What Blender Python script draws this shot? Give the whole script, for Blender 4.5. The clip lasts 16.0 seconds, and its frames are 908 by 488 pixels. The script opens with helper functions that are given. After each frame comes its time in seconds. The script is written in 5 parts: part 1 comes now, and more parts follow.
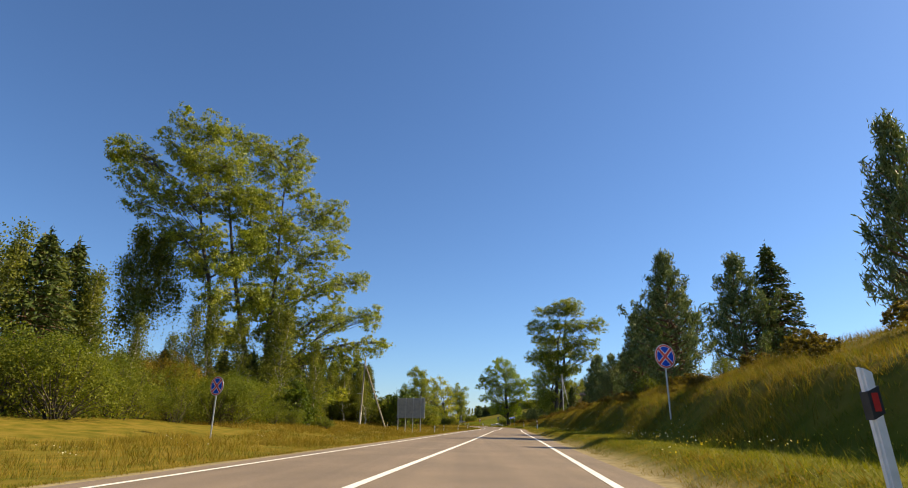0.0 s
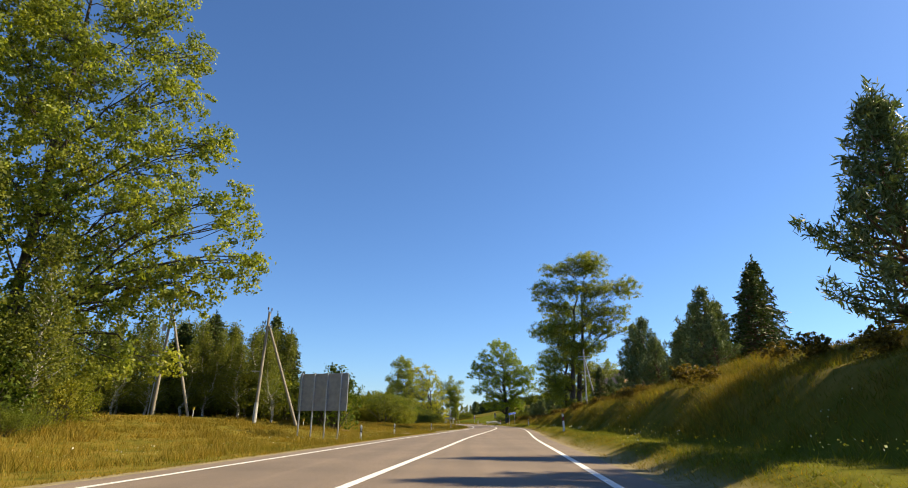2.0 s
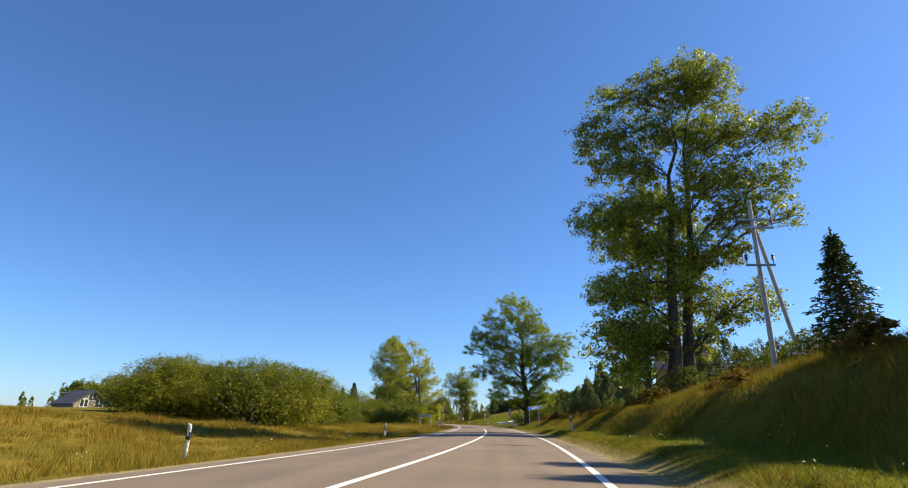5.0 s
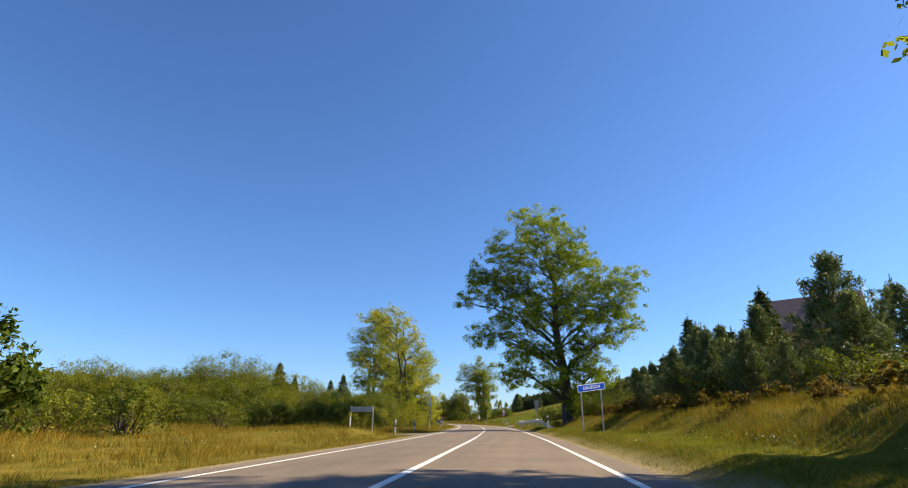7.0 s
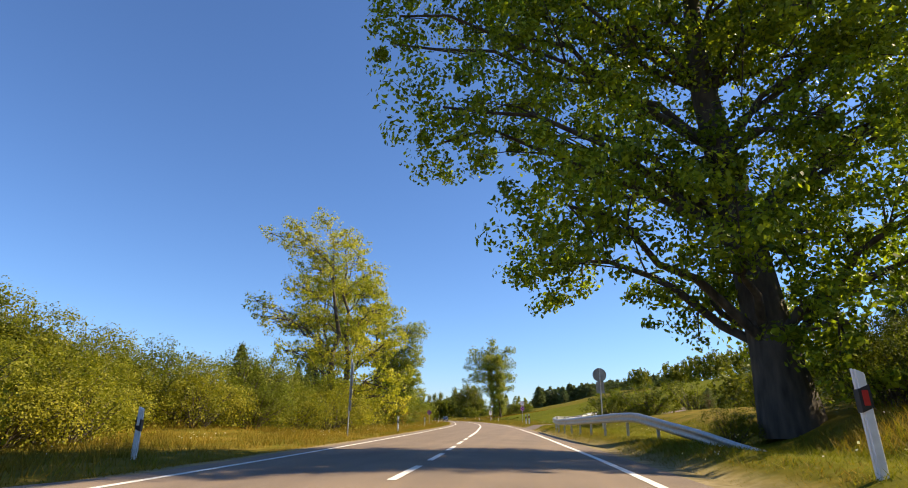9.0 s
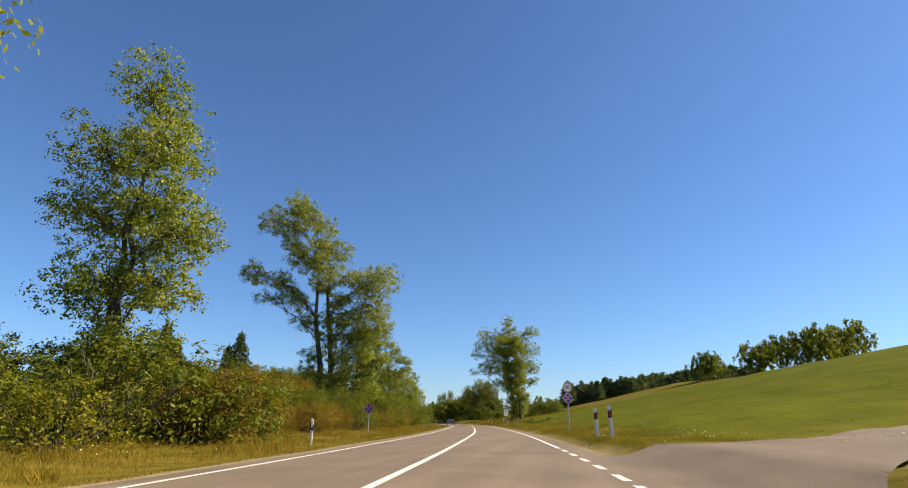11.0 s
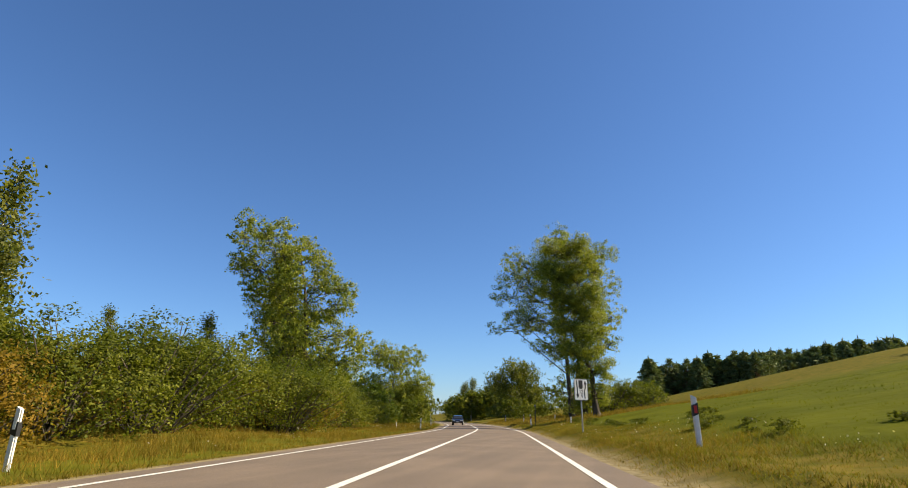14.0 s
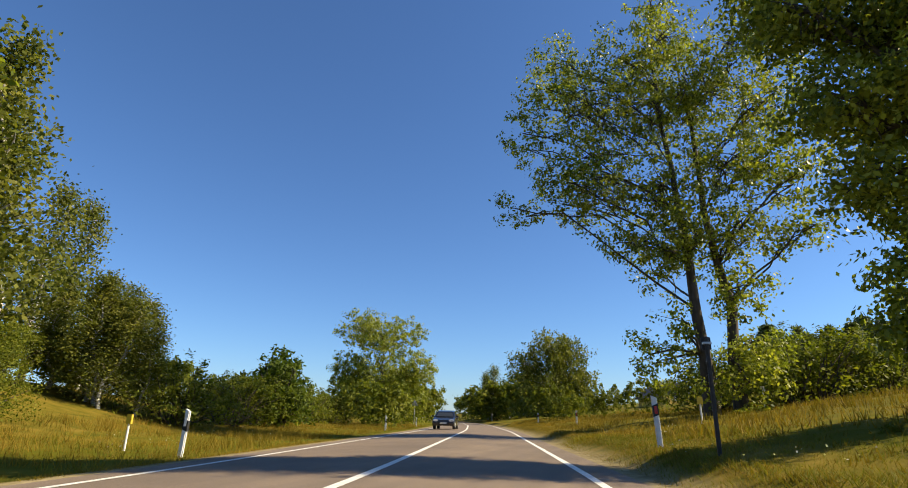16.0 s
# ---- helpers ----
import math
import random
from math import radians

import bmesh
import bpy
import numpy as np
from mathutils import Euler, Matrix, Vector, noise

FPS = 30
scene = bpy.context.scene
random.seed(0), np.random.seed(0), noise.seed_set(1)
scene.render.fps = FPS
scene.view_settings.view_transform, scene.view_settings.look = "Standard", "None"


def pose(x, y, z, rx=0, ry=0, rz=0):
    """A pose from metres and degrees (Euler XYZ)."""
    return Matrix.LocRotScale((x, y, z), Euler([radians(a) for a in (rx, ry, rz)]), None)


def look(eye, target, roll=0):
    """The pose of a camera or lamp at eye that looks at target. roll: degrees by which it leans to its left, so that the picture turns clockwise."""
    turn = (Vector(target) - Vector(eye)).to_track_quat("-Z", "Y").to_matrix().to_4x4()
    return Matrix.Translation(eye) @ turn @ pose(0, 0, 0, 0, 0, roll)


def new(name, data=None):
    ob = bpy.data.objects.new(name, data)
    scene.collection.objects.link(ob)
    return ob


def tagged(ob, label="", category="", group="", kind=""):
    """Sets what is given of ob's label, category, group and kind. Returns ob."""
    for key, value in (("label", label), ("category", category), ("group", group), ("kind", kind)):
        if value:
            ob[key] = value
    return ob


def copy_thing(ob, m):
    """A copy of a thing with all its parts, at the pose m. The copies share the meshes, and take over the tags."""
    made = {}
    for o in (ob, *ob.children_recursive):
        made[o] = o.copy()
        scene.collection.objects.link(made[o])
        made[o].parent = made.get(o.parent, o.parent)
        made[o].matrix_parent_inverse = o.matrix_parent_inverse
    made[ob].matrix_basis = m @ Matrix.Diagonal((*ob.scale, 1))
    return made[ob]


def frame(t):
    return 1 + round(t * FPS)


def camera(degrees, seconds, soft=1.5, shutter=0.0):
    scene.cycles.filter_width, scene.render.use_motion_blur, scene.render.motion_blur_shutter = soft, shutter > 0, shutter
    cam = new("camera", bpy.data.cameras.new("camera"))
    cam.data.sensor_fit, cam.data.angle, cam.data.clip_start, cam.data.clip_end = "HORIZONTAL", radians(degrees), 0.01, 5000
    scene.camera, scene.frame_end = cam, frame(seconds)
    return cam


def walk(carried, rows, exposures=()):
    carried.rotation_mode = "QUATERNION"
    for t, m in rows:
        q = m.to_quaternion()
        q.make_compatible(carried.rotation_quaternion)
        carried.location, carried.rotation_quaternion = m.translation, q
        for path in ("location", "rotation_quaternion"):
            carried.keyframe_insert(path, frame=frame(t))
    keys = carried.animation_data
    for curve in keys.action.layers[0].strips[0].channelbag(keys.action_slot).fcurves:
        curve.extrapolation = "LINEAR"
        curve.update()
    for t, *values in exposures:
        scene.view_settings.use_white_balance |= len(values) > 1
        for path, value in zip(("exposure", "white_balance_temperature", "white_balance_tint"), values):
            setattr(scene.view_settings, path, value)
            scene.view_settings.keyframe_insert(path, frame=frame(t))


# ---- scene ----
cam = camera(79.27, 16.0, 1.0)
PATH = [
    (0.0, (0.000, -0.000, 0.726), (-0.235, 9.497, 3.848), 0.62),
    (0.5, (0.650, 9.316, 0.738), (0.347, 18.810, 3.863), 0.40),
    (1.0, (1.417, 18.649, 0.736), (1.151, 28.164, 3.802), 0.29),
    (1.5, (2.190, 27.982, 0.732), (1.955, 37.498, 3.798), 0.22),
    (2.0, (2.927, 37.313, 0.734), (2.704, 46.822, 3.822), 0.40),
    (2.5, (3.602, 46.595, 0.729), (3.345, 56.101, 3.823), 0.59),
    (3.0, (4.227, 55.781, 0.737), (3.913, 65.291, 3.814), 1.10),
    (3.2, (4.518, 59.544, 0.743), (4.157, 69.049, 3.829), 1.31),
    (5.3, (8.405, 100.258, 0.744), (7.658, 109.738, 3.836), 0.67),
    (5.5, (8.661, 104.229, 0.749), (7.856, 113.707, 3.835), 0.49),
    (6.0, (9.070, 114.394, 0.743), (8.154, 123.865, 3.821), 0.22),
    (6.5, (9.215, 124.789, 0.743), (8.213, 134.253, 3.813), 0.04),
    (7.0, (9.180, 135.367, 0.745), (8.112, 144.819, 3.831), 0.13),
    (7.5, (9.037, 145.823, 0.736), (7.900, 155.284, 3.770), 0.53),
    (8.0, (8.829, 156.153, 0.722), (7.627, 165.604, 3.762), 0.94),
    (8.5, (8.485, 166.495, 0.708), (7.214, 175.933, 3.759), 0.88),
    (9.0, (8.119, 176.849, 0.730), (6.722, 186.273, 3.768), 0.50),
    (9.2, (7.888, 181.075, 0.739), (6.443, 190.496, 3.763), 0.36),
    (11.3, (4.853, 226.462, 0.740), (3.107, 235.813, 3.823), 0.20),
    (11.5, (4.456, 230.875, 0.734), (2.665, 240.225, 3.797), 0.41),
    (12.0, (3.402, 242.021, 0.738), (1.462, 251.347, 3.783), 0.69),
    (12.5, (2.193, 253.146, 0.729), (0.245, 262.463, 3.794), 0.67),
    (13.0, (0.800, 264.266, 0.734), (-1.248, 273.565, 3.789), 0.55),
    (13.5, (-0.705, 275.372, 0.737), (-2.891, 284.643, 3.779), 0.50),
    (14.0, (-2.307, 286.439, 0.748), (-4.643, 295.671, 3.800), 0.55),
    (14.5, (-3.934, 297.381, 0.770), (-6.423, 306.574, 3.818), 0.61),
    (15.0, (-5.514, 308.112, 0.748), (-8.152, 317.271, 3.773), 0.49),
    (15.5, (-7.288, 318.876, 0.751), (-9.989, 328.017, 3.773), 0.22),
    (16.0, (-9.219, 329.649, 0.756), (-12.076, 338.737, 3.797), 1.05),
]
walk(cam, [(t, look(eye, target, roll)) for t, eye, target, roll in PATH], exposures=((0.0, 0.98, 6550, 10), (1.0, 1.08, 6400, 10), (2.5, 1.08, 6200, 10), (5.5, 1.03, 5850, 10), (7.0, 1.07, 5950, 11), (8.5, 1.15, 6350, 14), (9.0, 1.22, 6350, 14), (11.5, 0.93, 6350, 11), (13.0, 0.91, 6350, 11), (14.5, 0.95, 6150, 10), (15.5, 1.05, 6200, 10), (16.0, 0.95, 6200, 10)))

# ---------------------------------------------------------------- world, sun
SUN_AZ, SUN_EL = radians(75), radians(39)
world = bpy.data.worlds.new("sky")
scene.world = world
world.use_nodes = True
wn = world.node_tree
sky = wn.nodes.new("ShaderNodeTexSky")
sky.sky_type, sky.sun_disc = "NISHITA", False
sky.sun_elevation, sky.sun_rotation = SUN_EL, SUN_AZ
sky.air_density, sky.dust_density, sky.ozone_density = 1.0, 0.3, 9.0
wn.links.new(sky.outputs[0], wn.nodes["Background"].inputs[0])
wn.nodes["Background"].inputs[1].default_value = 0.077
sun = new("sun", bpy.data.lights.new("sun", "SUN"))
sun.data.energy, sun.data.angle, sun.data.color = 5.0, radians(0.55), (1.0, 0.82, 0.52)
sun_way = Vector((math.sin(SUN_AZ) * math.cos(SUN_EL), math.cos(SUN_AZ) * math.cos(SUN_EL), math.sin(SUN_EL)))
sun.matrix_world = look(sun_way * 100, (0, 0, 0))


# ---------------------------------------------------------------- materials
def material(name, rough=0.7, metal=0.0):
    m = bpy.data.materials.new(name)
    m.use_nodes = True
    b = m.node_tree.nodes["Principled BSDF"]
    b.inputs["Roughness"].default_value, b.inputs["Metallic"].default_value = rough, metal
    return m, m.node_tree, b


def noise_ramp(nt, scale, stops, detail=6.0, coord="Object", stretch=None):
    """Noise in metres through a colour ramp; stops: (position, colour)."""
    tc, tex, ramp = nt.nodes.new("ShaderNodeTexCoord"), nt.nodes.new("ShaderNodeTexNoise"), nt.nodes.new("ShaderNodeValToRGB")
    tex.inputs["Scale"].default_value, tex.inputs["Detail"].default_value = scale, detail
    if stretch:
        mp = nt.nodes.new("ShaderNodeMapping")
        mp.inputs["Scale"].default_value = stretch
        nt.links.new(tc.outputs[coord], mp.inputs[0]), nt.links.new(mp.outputs[0], tex.inputs["Vector"])
    else:
        nt.links.new(tc.outputs[coord], tex.inputs["Vector"])
    ramp.color_ramp.elements[0].position, ramp.color_ramp.elements[-1].position = stops[0][0], stops[-1][0]
    ramp.color_ramp.elements[0].color, ramp.color_ramp.elements[-1].color = (*stops[0][1], 1), (*stops[-1][1], 1)
    for p, c in stops[1:-1]:
        ramp.color_ramp.elements.new(p).color = (*c, 1)
    nt.links.new(tex.outputs[0], ramp.inputs[0])
    return ramp.outputs[0], tex


def mixed(nt, a, b, fac, mode="MIX"):
    mx = nt.nodes.new("ShaderNodeMix")
    mx.data_type, mx.blend_type = "RGBA", mode
    for sock, v in ((mx.inputs[0], fac), (mx.inputs[6], a), (mx.inputs[7], b)):
        if isinstance(v, (int, float)):
            sock.default_value = v
        elif isinstance(v, tuple):
            sock.default_value = (*v, 1)
        else:
            nt.links.new(v, sock)
    return mx.outputs[2]


def bumped(nt, b, height, strength=0.3, distance=0.02):
    bp = nt.nodes.new("ShaderNodeBump")
    bp.inputs["Strength"].default_value, bp.inputs["Distance"].default_value = strength, distance
    nt.links.new(height, bp.inputs["Height"]), nt.links.new(bp.outputs[0], b.inputs["Normal"])


def simple(name, c0, c1, scale=20.0, rough=0.6, metal=0.0, bump=0.0, stretch=None):
    m, nt, b = material(name, rough, metal)
    col, tex = noise_ramp(nt, scale, [(0.3, c0), (0.7, c1)], stretch=stretch)
    nt.links.new(col, b.inputs["Base Color"])
    if bump:
        bumped(nt, b, tex.outputs[0], bump)
    return m


def leafy(name, dark, light, translucent=0.42, rough=0.5, gloss=0.1):
    """Leaves: every leaf its own tone, some light passing through."""
    m, nt, b = material(name, rough)
    b.inputs["Specular IOR Level"].default_value = gloss
    geo = nt.nodes.new("ShaderNodeNewGeometry")
    col = mixed(nt, dark, light, geo.outputs["Random Per Island"])
    big, _ = noise_ramp(nt, 0.35, [(0.35, (0.72, 0.78, 0.7)), (0.65, (1.2, 1.12, 1.0))], 2.0)
    col = mixed(nt, col, big, 1.0, "MULTIPLY")
    nt.links.new(col, b.inputs["Base Color"])
    tr, mx = nt.nodes.new("ShaderNodeBsdfTranslucent"), nt.nodes.new("ShaderNodeMixShader")
    nt.links.new(mixed(nt, col, (1.2, 1.25, 0.45), 1.0, "MULTIPLY"), tr.inputs[0])
    mx.inputs[0].default_value = translucent
    nt.links.new(b.outputs[0], mx.inputs[1]), nt.links.new(tr.outputs[0], mx.inputs[2])
    nt.links.new(mx.outputs[0], nt.nodes["Material Output"].inputs[0])
    return m


def asphalt_material():
    m, nt, b = material("asphalt", 0.82)
    b.inputs["Specular IOR Level"].default_value = 0.25
    fine, tex = noise_ramp(nt, 90, [(0.3, (0.13, 0.1, 0.074)), (0.7, (0.245, 0.193, 0.145))], 4)
    broad, _ = noise_ramp(nt, 0.5, [(0.3, (0.82, 0.82, 0.83)), (0.7, (1.1, 1.08, 1.05))], 5)
    streak, _ = noise_ramp(nt, 1.0, [(0.4, (0.86, 0.86, 0.87)), (0.62, (1.05, 1.04, 1.03))], 3, stretch=(1.6, 0.03, 1))
    col = mixed(nt, mixed(nt, fine, broad, 1.0, "MULTIPLY"), streak, 0.8, "MULTIPLY")
    nt.links.new(col, b.inputs["Base Color"])
    bumped(nt, b, tex.outputs[0], 0.35, 0.01)
    return m


def ground_material():
    """Soil under the grass: sandy by the asphalt, green to straw-coloured further off."""
    m, nt, b = material("meadow_soil", 0.95)
    b.inputs["Specular IOR Level"].default_value = 0.03
    grassy, tex = noise_ramp(nt, 1.3, [(0.3, (0.08, 0.08, 0.009)), (0.5, (0.14, 0.112, 0.015)), (0.72, (0.2, 0.14, 0.026))], 9)
    lawn, _ = noise_ramp(nt, 0.35, [(0.3, (0.074, 0.084, 0.003)), (0.7, (0.112, 0.118, 0.006))], 8)
    sand, _ = noise_ramp(nt, 5, [(0.3, (0.2, 0.16, 0.095)), (0.7, (0.4, 0.33, 0.21))], 9)
    kind = [nt.nodes.new("ShaderNodeAttribute") for _ in range(2)]
    kind[0].attribute_name, kind[1].attribute_name = "lawn", "sand"
    col = mixed(nt, grassy, lawn, kind[0].outputs["Fac"])
    col = mixed(nt, col, sand, kind[1].outputs["Fac"])
    nt.links.new(col, b.inputs["Base Color"])
    bumped(nt, b, tex.outputs[0], 0.8, 0.12)
    return m


ASPHALT, SOIL = asphalt_material(), ground_material()
PAINT = simple("road_paint", (0.6, 0.58, 0.52), (0.82, 0.8, 0.75), 9, 0.6)
GRAVEL = simple("gravel", (0.2, 0.165, 0.11), (0.42, 0.36, 0.26), 25, 0.9, 0, 0.6)
BARK = simple("bark", (0.03, 0.024, 0.018), (0.1, 0.08, 0.06), 6, 0.9, 0, 0.8, (1, 1, 0.25))
PINE_BARK = simple("pine_bark", (0.09, 0.05, 0.03), (0.2, 0.11, 0.06), 6, 0.9, 0, 0.8, (1, 1, 0.3))
BIRCH_BARK = simple("birch_bark", (0.12, 0.11, 0.1), (0.62, 0.6, 0.55), 3.5, 0.8, 0, 0.3, (0.6, 0.6, 2.2))
POPLAR = leafy("poplar_leaf", (0.085, 0.115, 0.015), (0.37, 0.39, 0.06), 0.47, 0.42, 0.22)
WILLOW = leafy("willow_leaf", (0.16, 0.17, 0.014), (0.5, 0.48, 0.06), 0.5)
OAK = leafy("oak_leaf", (0.07, 0.115, 0.008), (0.35, 0.41, 0.03), 0.5, 0.42, 0.2)
BIRCH = leafy("birch_leaf", (0.065, 0.08, 0.018), (0.22, 0.23, 0.05))
BUSH = leafy("bush_leaf", (0.065, 0.085, 0.01), (0.21, 0.225, 0.032))
RUSSET = leafy("russet_leaf", (0.12, 0.085, 0.01), (0.3, 0.2, 0.03))
SALLOW = leafy("sallow_leaf", (0.1, 0.112, 0.01), (0.29, 0.28, 0.034))
MAPLE = leafy("maple_leaf", (0.038, 0.062, 0.009), (0.12, 0.155, 0.02))
PINE = leafy("pine_needle", (0.06, 0.09, 0.035), (0.24, 0.28, 0.12), 0.15)
WEED = leafy("weed_leaf", (0.1, 0.073, 0.015), (0.26, 0.178, 0.042))
SPRUCE = leafy("spruce_needle", (0.03, 0.05, 0.015), (0.11, 0.14, 0.04), 0.1)
DRY = leafy("dry_grass_blade", (0.13, 0.095, 0.012), (0.3, 0.21, 0.032), 0.3, 0.7)
GREEN = leafy("green_grass_blade", (0.09, 0.105, 0.008), (0.23, 0.215, 0.022), 0.35, 0.6)
LAWN = leafy("meadow_blade", (0.1, 0.115, 0.005), (0.15, 0.16, 0.009), 0.5, 0.6)
FLOWER = leafy("flower_petal", (0.65, 0.62, 0.5), (0.8, 0.78, 0.7), 0.2)
YELLOW_FLOWER = leafy("yellow_petal", (0.6, 0.42, 0.03), (0.75, 0.6, 0.06), 0.2)
STEEL = simple("galvanised_steel", (0.32, 0.33, 0.34), (0.5, 0.51, 0.52), 14, 0.42, 0.7)
GREYBACK = simple("sign_back", (0.28, 0.29, 0.31), (0.38, 0.39, 0.41), 3, 0.5, 0.2)
WHITE = simple("white_plastic", (0.68, 0.68, 0.66), (0.82, 0.82, 0.8), 8, 0.45)
BLACK = simple("black_band", (0.012, 0.012, 0.013), (0.03, 0.03, 0.03), 12, 0.5)
RED = simple("red_reflector", (0.42, 0.02, 0.018), (0.55, 0.035, 0.025), 10, 0.35)
BLUE = simple("sign_blue", (0.001, 0.05, 0.42), (0.002, 0.065, 0.5), 4, 0.5)
BLUE.node_tree.nodes["Principled BSDF"].inputs["Specular IOR Level"].default_value = 0.1
YELLOW = simple("yellow_paint", (0.6, 0.42, 0.03), (0.72, 0.52, 0.05), 6, 0.5)
WOOD = simple("weathered_wood", (0.16, 0.14, 0.11), (0.32, 0.28, 0.22), 5, 0.85, 0, 0.5, (3, 3, 0.2))
CONCRETE = simple("concrete", (0.34, 0.33, 0.3), (0.5, 0.49, 0.46), 4, 0.85, 0, 0.4)
CERAMIC = simple("insulator", (0.03, 0.025, 0.022), (0.1, 0.08, 0.07), 10, 0.25)


# ---------------------------------------------------------------- mesh tools
def link(name, data, parent=None, label=""):
    ob = new(name, data)
    if parent:
        ob.parent = parent
    return tagged(ob, label)


def part(name, bm, mat, parent, label=""):
    """Link a bmesh as one mesh object under a thing or a part."""
    me = bpy.data.meshes.new(name)
    bm.to_mesh(me), bm.free()
    me.materials.append(mat)
    return link(name, me, parent, label)


def thing(name, at, label, category, group="", kind="", turn=0.0):
    ob = new(name)
    ob.empty_display_size = 0.2
    ob.matrix_world = pose(*at, 0, 0, turn)
    return tagged(ob, label, category, group, kind)


def mesh(name, verts, quads, mat, smooth=False, tris=None):
    """A mesh from arrays of vertices and of four-cornered (or three-cornered) faces."""
    me = bpy.data.meshes.new(name)
    verts = np.asarray(verts, np.float32).reshape(-1, 3)
    faces = np.asarray(quads if tris is None else tris, np.int32)
    n, k = faces.shape
    me.vertices.add(len(verts)), me.vertices.foreach_set("co", verts.ravel())
    me.loops.add(n * k), me.loops.foreach_set("vertex_index", faces.ravel())
    me.polygons.add(n), me.polygons.foreach_set("loop_start", np.arange(0, n * k, k, dtype=np.int32))
    if smooth:
        me.polygons.foreach_set("use_smooth", np.ones(n, bool))
    me.update(calc_edges=True)
    me.materials.append(mat)
    return me


def box(bm, lo, hi, bevel=0.0):
    r = bmesh.ops.create_cube(bm, size=1.0)
    for v in r["verts"]:
        v.co = Vector([lo[i] + (v.co[i] + 0.5) * (hi[i] - lo[i]) for i in range(3)])
    if bevel:
        edges = list({e for v in r["verts"] for e in v.link_edges})
        bmesh.ops.bevel(bm, geom=edges, offset=bevel, segments=2, affect="EDGES")
    return bm


def rod(bm, a, b, r0, r1=None, sides=10):
    a, b = Vector(a), Vector(b)
    m = Matrix.Translation((a + b) / 2) @ (b - a).to_track_quat("Z", "Y").to_matrix().to_4x4()
    bmesh.ops.create_cone(bm, cap_ends=True, segments=sides, radius1=r0, radius2=r0 if r1 is None else r1, depth=(b - a).length, matrix=m)
    return bm


def plate(bm, outline, y0, y1):
    """A flat plate with an outline in x and z, from y0 to y1."""
    face = bm.faces.new([bm.verts.new((x, y0, z)) for x, z in outline])
    ext = bmesh.ops.extrude_face_region(bm, geom=[face])
    bmesh.ops.translate(bm, vec=(0, y1 - y0, 0), verts=[v for v in ext["geom"] if isinstance(v, bmesh.types.BMVert)])
    bmesh.ops.recalc_face_normals(bm, faces=bm.faces)
    return bm


def disc(r, n=40):
    return [(r * math.cos(2 * math.pi * i / n), r * math.sin(2 * math.pi * i / n)) for i in range(n)]


def rounded(w, h, r, n=5):
    out = []
    for cx, cz, a in ((w / 2 - r, h / 2 - r, 0), (-w / 2 + r, h / 2 - r, 90), (-w / 2 + r, -h / 2 + r, 180), (w / 2 - r, -h / 2 + r, 270)):
        out += [(cx + r * math.cos(radians(a + 90 * i / n)), cz + r * math.sin(radians(a + 90 * i / n))) for i in range(n + 1)]
    return out


def shifted(pts, dx, dz):
    return [(x + dx, z + dz) for x, z in pts]


# ---------------------------------------------------------------- the lie of the land
LINE_Y = np.array([-60, -40, 0, 26, 54, 67, 90, 108, 120, 132, 143, 163, 188, 210, 234, 249, 260, 282, 304, 325, 336, 370, 400, 440, 500, 600, 800.0])
LINE_X = np.array([-7.1, -5.3, -1.95, 0.15, 2.21, 3.1, 5.2, 6.65, 7.22, 7.5, 7.47, 7.1, 6.15, 4.6, 2.5, 0.9, -0.4, -3.6, -7.05, -10.45, -12.5, -20.7, -29, -41.5, -62, -102, -200.0])


def centre(y):
    """The road's centre line, smoothed."""
    y = np.asarray(y, float)
    w = np.array([1, 4, 6, 4, 1]) / 16
    return sum(k * np.interp(y + d, LINE_Y, LINE_X) for k, d in zip(w, (-6, -3, 0, 3, 6)))


def ramp(v, a, b):
    t = np.clip((np.asarray(v, float) - a) / (b - a), 0, 1)
    return t * t * (3 - 2 * t)


